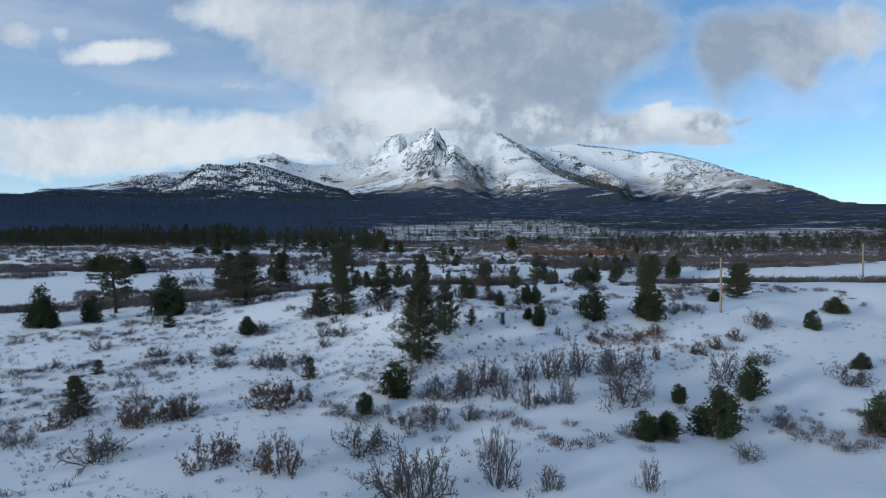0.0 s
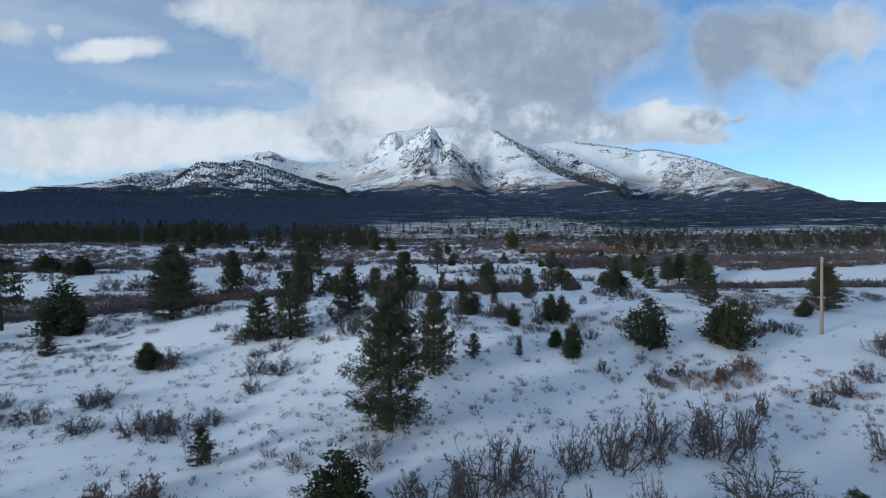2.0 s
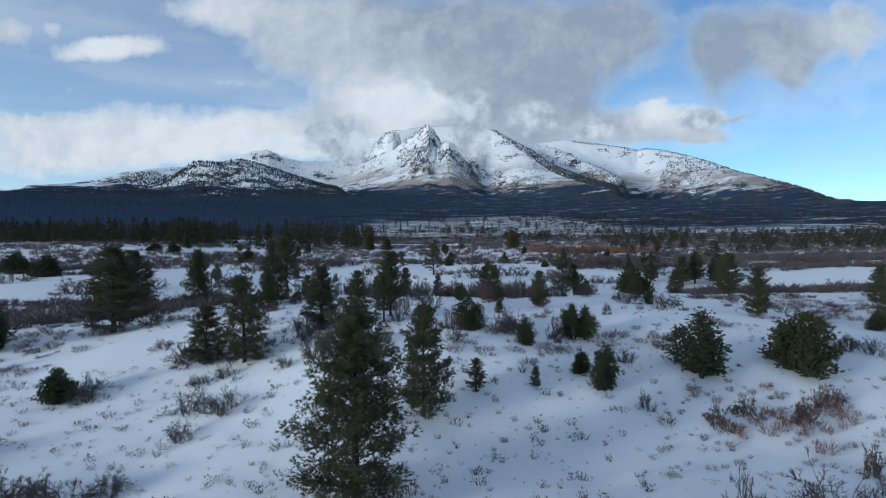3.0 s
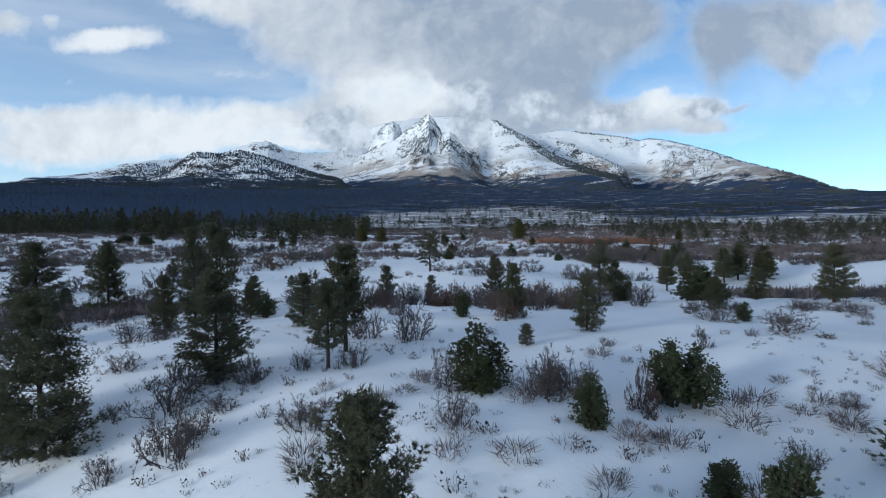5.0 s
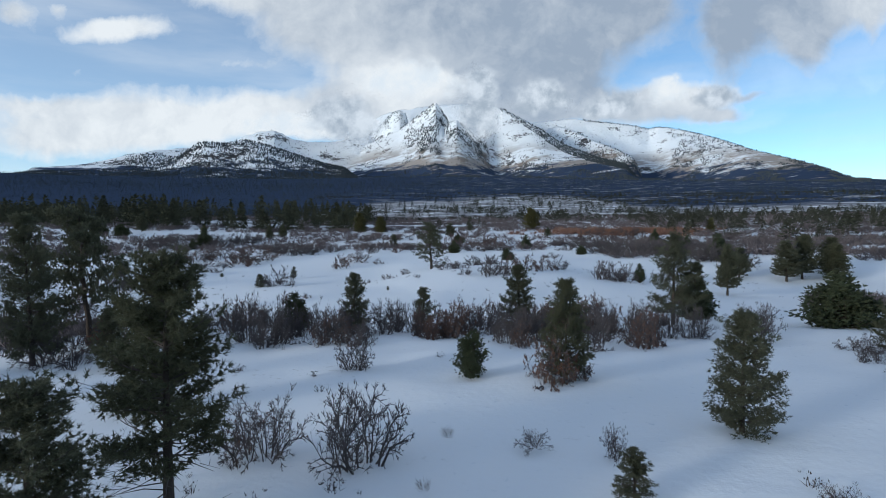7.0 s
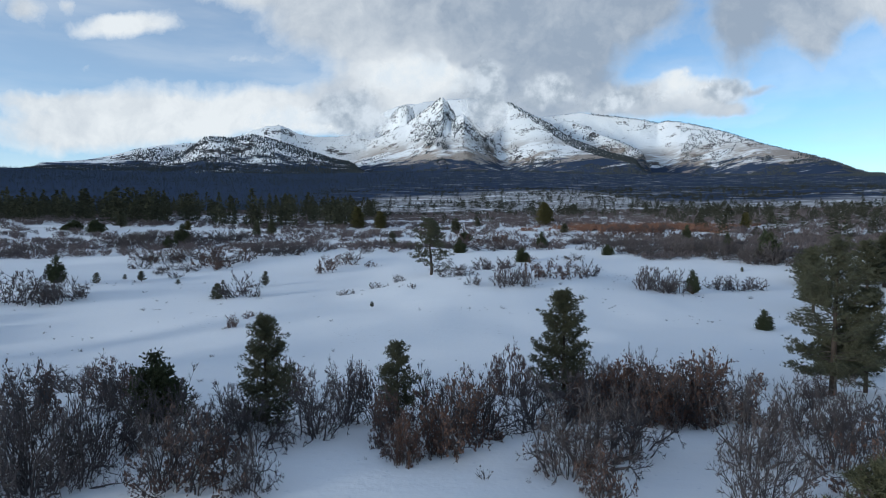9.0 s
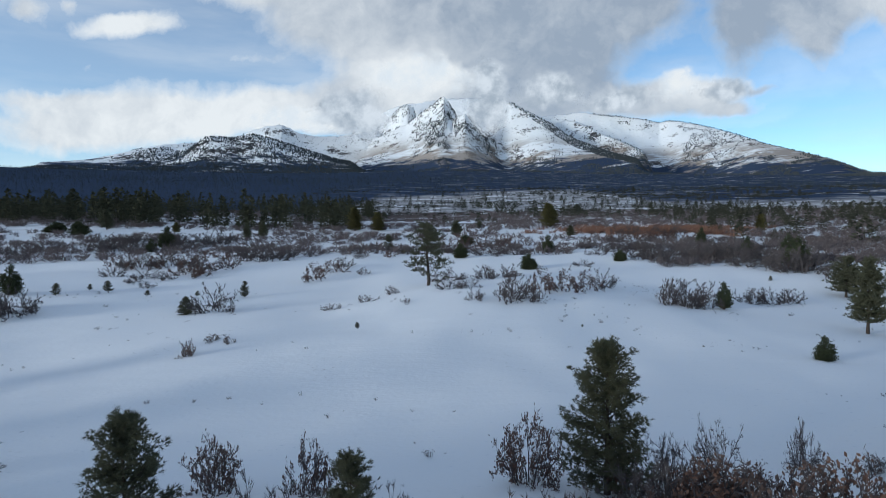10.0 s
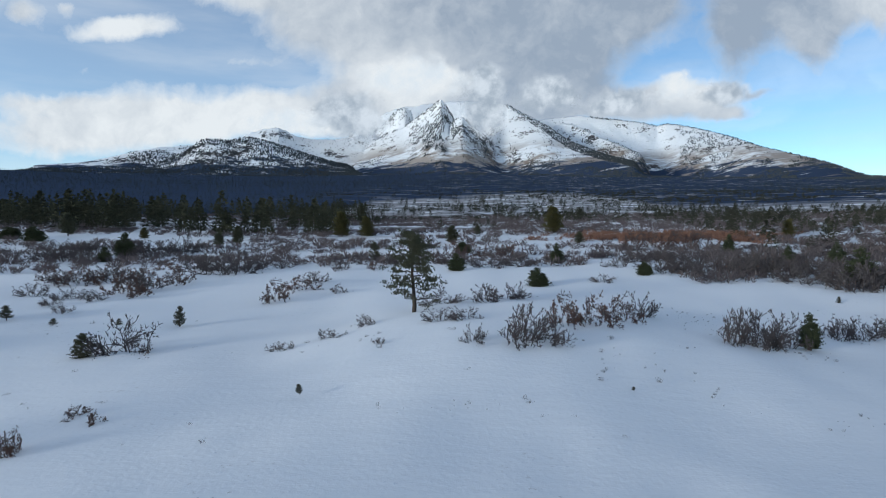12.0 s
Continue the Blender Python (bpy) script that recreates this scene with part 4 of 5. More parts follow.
OAKS_E = [
    (18.1, 99.9, 0.8, 1.4), (21.2, 98.9, 1.1, 1.8), (6.4, 103.3, 2.0, 2.6), (19.0, 102.3, 1.0, 2.0), (30.8, 101.5, 0.8, 3.0),
    (22.1, 102.7, 0.8, 2.1), (28.6, 102.5, 0.8, 2.1), (9.7, 106.3, 2.2, 2.1), (27.7, 102.5, 0.9, 3.0), (2.2, 105.2, 1.6, 1.9),
    (7.7, 106.7, 2.4, 2.3), (15.7, 105.3, 2.0, 2.8),
]
OAKS_F = [
    (3.2, 106.3, 1.9, 3.1), (-5.4, 103.6, 1.4, 1.5), (38.7, 102.4, 1.1, 3.1), (-10.4, 103.0, 2.2, 2.6), (-7.5, 103.7, 1.9, 2.2),
    (17.0, 107.9, 1.8, 2.2), (-10.1, 103.6, 2.6, 2.5), (37.9, 106.3, 1.4, 3.3), (-11.8, 104.2, 2.5, 2.4), (0.1, 108.4, 2.1, 2.0),
    (-10.2, 105.5, 1.9, 1.8), (-6.6, 106.1, 2.0, 2.8), (-9.1, 106.2, 2.0, 2.8), (2.2, 109.4, 2.0, 3.3), (-5.0, 107.4, 2.0, 2.9),
]
OAKS_G = [
    (0.1, 108.9, 1.7, 3.0), (-18.9, 100.4, 1.2, 2.4), (9.0, 111.0, 1.7, 1.7), (-7.6, 107.6, 1.3, 2.2), (-4.3, 109.3, 2.1, 2.3),
    (-21.1, 101.5, 1.4, 2.9), (4.8, 113.1, 1.9, 4.0), (-12.7, 109.8, 1.7, 2.4), (-41.4, 108.9, 2.2, 4.9), (-16.9, 103.9, 1.6, 2.1),
    (-39.9, 113.3, 2.3, 5.2), (-22.0, 105.5, 2.0, 3.5), (-32.5, 112.0, 3.1, 7.0),
]
OAKS_H = [
    (12.5, 116.7, 0.6, 1.1), (-18.9, 116.0, 1.3, 4.0), (-37.2, 119.1, 2.9, 5.7), (-70.8, 137.7, 3.1, 8.5), (-64.7, 139.0, 3.4, 11.6),
    (-60.9, 144.0, 2.5, 7.7), (-48.2, 149.6, 3.5, 5.6), (-50.8, 149.6, 3.4, 5.6), (-46.2, 150.4, 3.1, 5.7), (-15.1, 155.4, 0.7, 2.3),
    (4.5, 151.4, 1.8, 3.4), (2.8, 151.1, 2.7, 5.0), (-0.4, 150.8, 1.3, 2.2), (-7.1, 152.3, 0.4, 1.1), (-46.1, 152.8, 2.5, 3.9),
    (-93.5, 151.1, 2.7, 8.1), (-27.5, 155.6, 3.1, 5.4), (-11.9, 157.8, 0.8, 2.5), (20.9, 155.7, 1.7, 3.2), (18.8, 156.3, 2.6, 3.9),
    (22.6, 156.9, 2.6, 3.8), (20.8, 157.0, 2.6, 4.3), (85.7, 167.8, 2.1, 7.0),
]
OAKS_I = [
    (-9.7, 161.4, 0.9, 2.7), (93.7, 167.9, 1.7, 5.1), (97.7, 167.9, 1.9, 5.1), (89.3, 168.5, 1.7, 5.1), (29.2, 161.5, 1.7, 3.5),
    (31.6, 162.3, 1.8, 3.9), (-3.2, 158.5, 1.0, 3.2), (-1.3, 158.6, 1.1, 3.3), (34.2, 163.6, 1.7, 3.6), (13.7, 163.1, 2.2, 3.7),
    (-43.6, 170.1, 0.8, 2.5), (-4.3, 172.1, 1.9, 5.3), (1.0, 172.9, 1.8, 5.0), (-48.0, 173.8, 0.9, 2.8), (49.3, 179.4, 2.3, 5.9),
    (3.5, 175.6, 1.9, 5.6), (-45.3, 177.4, 1.3, 4.0), (-48.7, 177.8, 1.5, 4.0), (-54.2, 179.4, 1.7, 4.0), (47.7, 183.9, 3.7, 6.1),
    (45.4, 183.9, 3.4, 7.2), (45.2, 185.7, 2.2, 7.0), (49.6, 186.2, 2.3, 7.0), (46.0, 187.3, 2.7, 7.1),
]
OAKS_J = [
    (-44.8, 185.7, 2.8, 8.3), (41.5, 188.8, 2.2, 7.1), (-22.2, 188.6, 1.9, 4.7), (16.7, 189.8, 1.2, 3.7), (47.4, 191.5, 3.0, 6.9),
    (-58.7, 192.0, 2.2, 7.2), (45.2, 194.2, 3.2, 5.8), (43.1, 194.3, 3.1, 6.0), (41.2, 194.3, 3.1, 7.2), (-54.2, 193.6, 2.5, 7.2),
    (36.1, 195.6, 3.8, 7.3), (30.3, 195.9, 2.6, 6.1), (28.0, 197.1, 2.2, 7.0), (39.9, 198.4, 2.3, 7.9), (44.8, 200.5, 2.5, 7.8),
    (25.9, 200.9, 2.0, 6.1), (-37.6, 200.0, 2.7, 8.1), (-41.2, 200.1, 2.7, 8.1), (-92.5, 199.7, 1.9, 5.9), (-96.2, 201.9, 1.8, 5.9),
    (-22.2, 203.1, 1.6, 4.0), (-45.2, 202.4, 2.9, 6.9), (21.8, 204.8, 1.6, 4.6), (37.8, 205.7, 1.9, 6.9),
]
OAKS_K = [
    (44.2, 206.1, 2.5, 6.9), (101.5, 198.9, 3.7, 12.3), (32.1, 206.2, 2.0, 6.9), (2.2, 205.7, 2.3, 7.0), (-44.9, 204.5, 2.3, 7.0),
    (-40.6, 204.9, 2.6, 7.0), (110.2, 200.6, 3.1, 9.2), (-37.7, 206.3, 2.3, 6.4), (93.9, 202.4, 3.9, 12.3), (6.9, 207.9, 2.2, 7.0),
    (-33.0, 207.5, 1.4, 4.4), (-4.4, 210.3, 1.9, 5.9), (-14.2, 210.8, 1.9, 4.4), (-20.2, 211.1, 1.4, 2.3), (31.7, 212.6, 3.0, 6.5),
    (26.2, 212.6, 3.1, 6.5), (-101.6, 212.5, 1.8, 5.6), (-96.6, 212.5, 1.9, 5.6), (28.9, 217.7, 2.0, 4.6), (-93.6, 218.0, 2.0, 5.0),
    (-98.6, 219.0, 1.9, 5.0), (-87.2, 220.3, 3.6, 7.6), (-81.6, 220.5, 3.6, 7.4), (-77.1, 220.7, 3.3, 6.2),
]
OAKS_L = [
    (-69.1, 222.7, 2.3, 5.0), (23.7, 226.0, 2.3, 4.9), (-65.8, 227.1, 3.5, 7.9), (-48.8, 229.0, 1.6, 3.6), (-53.6, 229.3, 1.4, 3.3),
    (-63.1, 233.3, 4.8, 6.9), (-86.2, 234.0, 2.4, 8.5), (-93.2, 235.0, 2.5, 8.5), (-84.5, 234.9, 2.5, 5.7), (-65.9, 234.9, 2.7, 8.6),
    (-79.7, 235.0, 2.5, 5.7), (-73.2, 235.3, 2.6, 8.6), (-74.9, 235.6, 2.5, 5.7),
]
RUST_A = [
    (-10.6, 36.1, 2.4, 3.2), (-14.9, 36.8, 2.1, 3.9), (7.0, 40.9, 0.6, 1.2), (-30.0, 43.6, 1.3, 2.5), (-24.3, 44.5, 2.3, 4.2),
    (-21.7, 45.6, 1.9, 3.0), (-22.1, 46.9, 1.5, 2.4), (-15.0, 47.8, 2.1, 4.1), (-12.8, 49.6, 1.2, 1.4), (-17.0, 50.8, 1.3, 2.0),
    (-15.0, 51.4, 1.3, 2.4), (21.1, 64.1, 1.5, 1.4), (26.1, 65.6, 1.3, 2.0), (15.2, 68.0, 1.3, 1.9), (28.7, 67.2, 1.5, 2.0),
    (17.5, 69.2, 1.2, 2.0), (20.7, 69.1, 1.1, 2.0), (32.0, 69.6, 1.6, 2.2), (23.1, 70.7, 1.3, 2.0), (38.4, 76.7, 1.1, 2.3),
    (27.9, 77.7, 1.6, 1.7), (7.5, 77.9, 1.8, 1.3), (29.6, 78.9, 1.2, 1.5), (3.3, 95.5, 1.8, 2.2),
]
RUST_B = [
    (4.7, 96.2, 0.6, 1.0), (3.0, 103.8, 1.2, 1.5), (-1.9, 105.5, 1.3, 0.9), (-1.2, 106.3, 1.1, 1.0), (-2.6, 107.2, 1.6, 1.8),
    (6.0, 110.4, 1.8, 1.9), (3.5, 110.9, 1.2, 1.6), (-20.1, 135.8, 1.1, 1.5), (-18.9, 139.5, 0.7, 1.4), (-20.7, 140.7, 0.7, 1.9),
    (8.6, 157.2, 2.5, 4.1), (6.4, 156.5, 2.5, 4.0), (11.2, 159.8, 2.3, 3.7), (-23.8, 178.9, 2.6, 5.0), (-41.7, 180.5, 1.7, 4.7),
    (-17.7, 183.7, 1.1, 2.2), (-44.3, 182.5, 3.3, 5.8), (-22.9, 184.7, 2.1, 5.3), (-41.6, 190.4, 3.0, 4.8), (-55.8, 190.3, 3.0, 5.9),
    (-47.6, 191.6, 2.4, 6.6), (-62.2, 193.1, 2.4, 5.0), (-56.1, 197.6, 1.9, 4.7), (-17.0, 204.3, 1.4, 3.1),
]
RUST_C = [
    (-51.3, 204.3, 1.9, 5.1), (6.0, 224.3, 3.4, 5.4), (2.7, 224.5, 3.4, 5.5), (-1.1, 224.7, 3.4, 5.5), (-5.1, 225.0, 3.4, 5.5),
    (32.5, 234.8, 4.1, 7.2), (37.3, 235.2, 4.0, 7.2), (42.1, 235.8, 3.9, 7.2), (46.9, 236.1, 3.8, 7.2), (50.0, 247.7, 2.8, 5.7),
    (45.1, 248.1, 2.8, 5.8), (38.8, 248.5, 2.9, 5.8),
]
RUST_D = [
    (-8.1, 114.8, 1.8, 2.2), (-5.3, 115.1, 1.8, 1.5), (1.5, 116.6, 2.2, 2.4), (4.4, 115.2, 1.3, 1.3), (9.2, 103.5, 2.0, 2.6),
    (-6.8, 103.5, 1.7, 2.6), (-0.7, 106.9, 2.0, 3.2), (6.9, 109.9, 1.8, 2.1), (8.4, 111.1, 2.3, 3.6), (7.0, 111.1, 2.1, 3.6),
    (5.8, 111.9, 2.0, 3.7), (-13.8, 107.3, 2.1, 2.5), (13.6, 114.0, 0.9, 1.2), (-19.0, 103.7, 1.9, 2.9), (-14.4, 112.0, 1.8, 2.3),
    (4.0, 111.0, 1.5, 2.0), (5.6, 112.8, 1.6, 2.4), (7.1, 112.7, 1.6, 2.4), (-2.0, 105.8, 1.0, 1.3),
]
PINES_C = [
    (-20.2, 110.5, 3.0, 2.1),
    (-5.8, 85.1, 5.6, 2.6), (27.4, 87.6, 4.4, 2.5), (47.0, 99.8, 4.4, 3.1),
]
JUNIPERS_C = [
    (40.7, 61.5, 1.7, 1.8), (8.4, 72.7, 1.4, 1.3),
    (-120.9, 186.2, 5.5, 7.7), (-94.9, 162.2, 4.6, 6.5),
]
OAKS_M = [
    (11.3, 107.5, 2.0, 2.6), (13.0, 106.9, 1.8, 2.4), (-15.5, 107.5, 1.7, 2.6), (-3.2, 109.6, 1.9, 2.4), (-1.4, 109.4, 1.9, 2.4),
    (4.6, 107.6, 1.9, 2.6), (10.6, 109.2, 1.9, 2.4),
]
PINES = PINES_A + PINES_B + PINES_C
JUNIPERS = JUNIPERS_A + JUNIPERS_B + JUNIPERS_C
OAKS = OAKS_A + OAKS_B + OAKS_C + OAKS_D + OAKS_E + OAKS_F + OAKS_G + OAKS_H + OAKS_I + OAKS_J + OAKS_K + OAKS_L + OAKS_M
RUST_OAKS = RUST_A + RUST_B + RUST_C + RUST_D
SNAGS = [
    (-55.0, 90.5, 9.0, 7.0), (-6.1, 165.9, 7.6, 5.5), (-21.1, 104.9, 7.7, 4.5),
]


def plant_trees():
    dark, young = "tall dark ponderosa pine rising from the snow", "young ponderosa pine with a bare lower stem"
    tall = [pine_parts(8.5, 4.6, 0.06, 0.33, 0.34, 0.03, label=dark),
            pine_parts(8.5, 4.4, 0.14, 0.38, 0.34, 0.10, label=dark),
            pine_parts(7.5, 3.9, 0.07, 0.34, 0.33, 0.06, label="dark ponderosa pine with a broad base on snow"),
            pine_parts(5.5, 2.6, 0.27, 0.30, 0.30, 0.10, label=young),
            pine_parts(5.0, 2.8, 0.06, 0.28, 0.28, 0.05, label="young ponderosa pine standing in snow")]
    close = [r for r in PINES if r[1] < 122]
    plant_out(tall, close, lambda i, h, w: i % 3 if h > 6.2 else (3 if w < 0.5 * h else 4))
    away = [pine_parts(8.5, 4.5, 0.15, 0.32, 0.34, 0.08, label="dark pine beyond the open snowfield", fine=0.5),
            pine_parts(5.5, 3.0, 0.14, 0.28, 0.30, 0.08, label="small dark pine beyond the open snowfield", fine=0.5),
            pine_parts(5.0, 2.8, 0.08, 0.26, 0.30, 0.05, 0.02, "yellow-tinged pine among distant brush", M_PINE_GOLD, 0.5)]
    distant = [r for r in PINES if r[1] >= 122]
    plant_out(away, distant, lambda i, h, w: 2 if y_gold(distant[i], i) else (0 if h > 6.2 else 1))
    old = [old_pine_parts(11.0, 7.5, "old open-crowned pine with bare reddish trunk"), old_pine_parts(11.5, 8.0, "lone gnarled pine in an open snowfield")]
    plant_out(old, SNAGS, lambda i, h, w: (0, 1, 0)[i])
    small = [pine_parts(2.2, 1.4, 0.06, 0.17, 0.17, 0.05, 0.03, "small young pine poking out of the snow"),
             pine_parts(2.4, 1.3, 0.05, 0.16, 0.17, 0.12, 0.05, "small young pine poking out of the snow")]
    plant_out(small, SAPLINGS, lambda i, h, w: i % 2)
    green = "dense dark green juniper on the snow"
    round_ = [juniper_parts(3.4, 3.2, 5, green), juniper_parts(3.6, 3.0, 4, green), juniper_parts(3.2, 3.6, 7, "wide spreading dark juniper on the snow")]
    plant_out(round_, [r for r in JUNIPERS if r[1] < 118], lambda i, h, w: 2 if w > h else i % 2)
    round_ = [juniper_parts(3.4, 3.2, 6, "dark juniper beyond the open snowfield", 0.5), juniper_parts(3.2, 3.6, 7, "dark juniper beyond the open snowfield", 0.5)]
    plant_out(round_, [r for r in JUNIPERS if r[1] >= 118], lambda i, h, w: int(w > h))


def y_gold(row, i):
    x, y, h, w = row
    return y > 250 and abs(x) < 100 and i % 5 != 0


def plant_oaks():
    grey = "leafless grey-brown scrub oak in snow"
    bare = [oak_parts(2.4, 2.6, 16, 0.0, grey), oak_parts(2.4, 2.6, 18, 0.0, grey), oak_parts(2.2, 3.2, 19, 0.0, "wide leafless scrub oak clump in snow"),
            oak_parts(2.6, 2.0, 13, 0.0, "sparse leafless scrub oak in snow"), oak_parts(2.2, 2.8, 20, 0.01, "dense leafless scrub oak thicket in snow", 0.7)]
    plant_out(bare, [r for r in OAKS if r[1] < 138], lambda i, h, w: (i * 7 + 3) % 5)
    far = [oak_parts(2.4, 2.6, 11, 0.0, "leafless scrub oak across the open snow", 1.0, 0.5), oak_parts(2.2, 2.8, 11, 0.02, "leafless scrub oak across the open snow", 1.0, 0.5)]
    plant_out(far, [r for r in OAKS if r[1] >= 138], lambda i, h, w: i % 2)
    leafy = [oak_parts(2.2, 2.4, 14, 0.5, "scrub oak holding rust-brown dead leaves"), oak_parts(2.0, 2.4, 14, 0.28, "scrub oak holding some rust-brown dead leaves")]
    plant_out(leafy, [r for r in RUST_OAKS if r[1] < 138], lambda i, h, w: i % 2)
    far = [oak_parts(2.2, 2.6, 6, 0.6, "distant scrub oak with rust-brown leaves", 1.0, 0.7)]
    plant_out(far, [r for r in RUST_OAKS if r[1] >= 138], lambda i, h, w: 0)


plant_trees()
plant_oaks()


# ---------------------------------------------------------------- utility poles
def make_pole(x, y, h):
    g = float(land(x, y))
    root = new("utility_pole")
    root.location = (x, y, g)
    p = Plant()
    p.limb([(0, 0, -0.6), (0, 0, 0.3), (0.01, 0, h * 0.5), (0.02, 0, h - 0.05), (0.02, 0, h)], [0.17, 0.165, 0.145, 0.12, 0.10], 12)
    p.done("pole", M_POLE, root, True)
    c = Plant()
    c.limb([(0.02, -0.20, h - 0.35), (0.02, 0.20, h - 0.35)], [0.03, 0.03], 8)
    arm = c.done("bracket", M_STEEL, root, False, "galvanised steel bracket")
    for q in (-0.20, 0.20):
        c = Plant()
        c.limb([(0.02, q, h - 0.33), (0.02, q, h - 0.24), (0.02, q, h - 0.20), (0.02, q, h - 0.12)], [0.025, 0.05, 0.03, 0.045], 8)
        c.done("insulator", M_STEEL, arm)
    c = Plant()
    c.limb([(0.02, 0, h - 0.02), (0.02, 0, h + 0.03)], [0.125, 0.09], 12)
    c.done("cap", M_STEEL, root)
    tagged(root, "weathered wooden utility pole standing in the snow", "utility pole", "utility poles")


make_pole(34.7, 79.7, 7.1)
make_pole(79.5, 119.0, 7.6)


# ---------------------------------------------------------------- what nobody could count
def conifer_cloud(n_blades, slim):
    """Triangles of one small conifer, height 1, for far woods."""
    f = rng.uniform(0.08, 1.0, n_blades)
    a = rng.uniform(0, 6.283, n_blades)
    r = 0.5 * slim * (1 - f) ** 0.7 * np.minimum(1, 0.6 + 2 * f) * rng.uniform(0.3, 1.0, n_blades)
    c = np.stack([np.cos(a) * r, np.sin(a) * r, f], 1)
    d = unit(np.stack([np.cos(a), np.sin(a), rng.uniform(-0.3, 0.7, n_blades)], 1))
    side = unit(np.cross(d, rng.normal(size=d.shape)))
    l = (0.13 if n_blades < 50 else 0.075) * slim ** 0.5 * rng.uniform(0.7, 1.3, (n_blades, 1))
    tri = np.stack([c - d * l * 0.4 - side * l * 0.55, c - d * l * 0.4 + side * l * 0.55, c + d * l], 1)
    stem = np.array([[(-0.012, 0, -0.03), (0.012, 0, -0.03), (0, 0, 0.9)], [(0, -0.012, -0.03), (0, 0.012, -0.03), (0, 0, 0.9)]])
    return np.concatenate([tri, stem])


def shrub_cloud(n, thick=1.0):
    """Triangles of one twiggy clump, about 1 high and 1.3 wide."""
    a = rng.uniform(0, 6.283, n)
    r0, r1 = 0.35 * np.sqrt(rng.random(n)), 0.65 * np.sqrt(rng.random(n))
    base = np.stack([np.cos(a) * r0, np.sin(a) * r0, rng.uniform(-0.1, 0.45, n)], 1)
    tip = np.stack([np.cos(a) * r1, np.sin(a) * r1, base[:, 2] + rng.uniform(0.3, 0.6, n) * (1.15 - r1)], 1)
    side = unit(np.cross(tip - base, rng.normal(size=(n, 3)))) * rng.uniform(0.018, 0.05, (n, 1)) * thick
    return np.stack([base - side, base + side, tip], 1)


def weed_tuft(n):
    """Triangles of one low ragged tuft of stalks, about 1 high and 1 wide."""
    foot = ball(n) * (0.34, 0.34, 0.0)
    tip = foot * 1.7 + np.stack([rng.normal(size=n) * 0.16, rng.normal(size=n) * 0.16, rng.uniform(0.25, 1.0, n)], 1)
    seed = rng.random(n) < 0.5
    foot = np.where(seed[:, None], tip - (tip - foot) * 0.22, foot)
    side = unit(np.cross(tip - foot, rng.normal(size=(n, 3)))) * np.where(seed, rng.uniform(0.04, 0.08, n), rng.uniform(0.016, 0.03, n))[:, None]
    return np.stack([foot - side, foot + side, tip], 1)


def scatter(name, models, places, material, label, category):
    """One object of many small plants; places: arrays x, y, height, width."""
    x, y, h, w = places
    z = land(x, y)
    parts = []
    which = rng.integers(0, len(models), len(x))
    turn = rng.uniform(0, 6.283, len(x))
    for i in range(len(x)):
        t = models[which[i]]
        c, s = math.cos(turn[i]), math.sin(turn[i])
        q = np.empty_like(t)
        q[..., 0] = (t[..., 0] * c - t[..., 1] * s) * w[i] + x[i]
        q[..., 1] = (t[..., 0] * s + t[..., 1] * c) * w[i] + y[i]
        q[..., 2] = t[..., 2] * h[i] + z[i]
        parts.append(q.reshape(-1, 3))
    verts = np.concatenate(parts)
    ob = link_mesh(name, verts, np.arange(len(verts)).reshape(-1, 3), material)
    return tagged(ob, label, category, kind="stuff")


def field(n, y0, y1, x0, x1, power=1.0):
    """Random places in a strip whose sides spread with distance (x0, x1 as slopes)."""
    y = y0 + (y1 - y0) * rng.random(n) ** power
    x = y * (x0 + (x1 - x0) * rng.random(n))
    return x, y


def keep(x, y, mask, *rest):
    return [v[mask] for v in (x, y, *rest)]


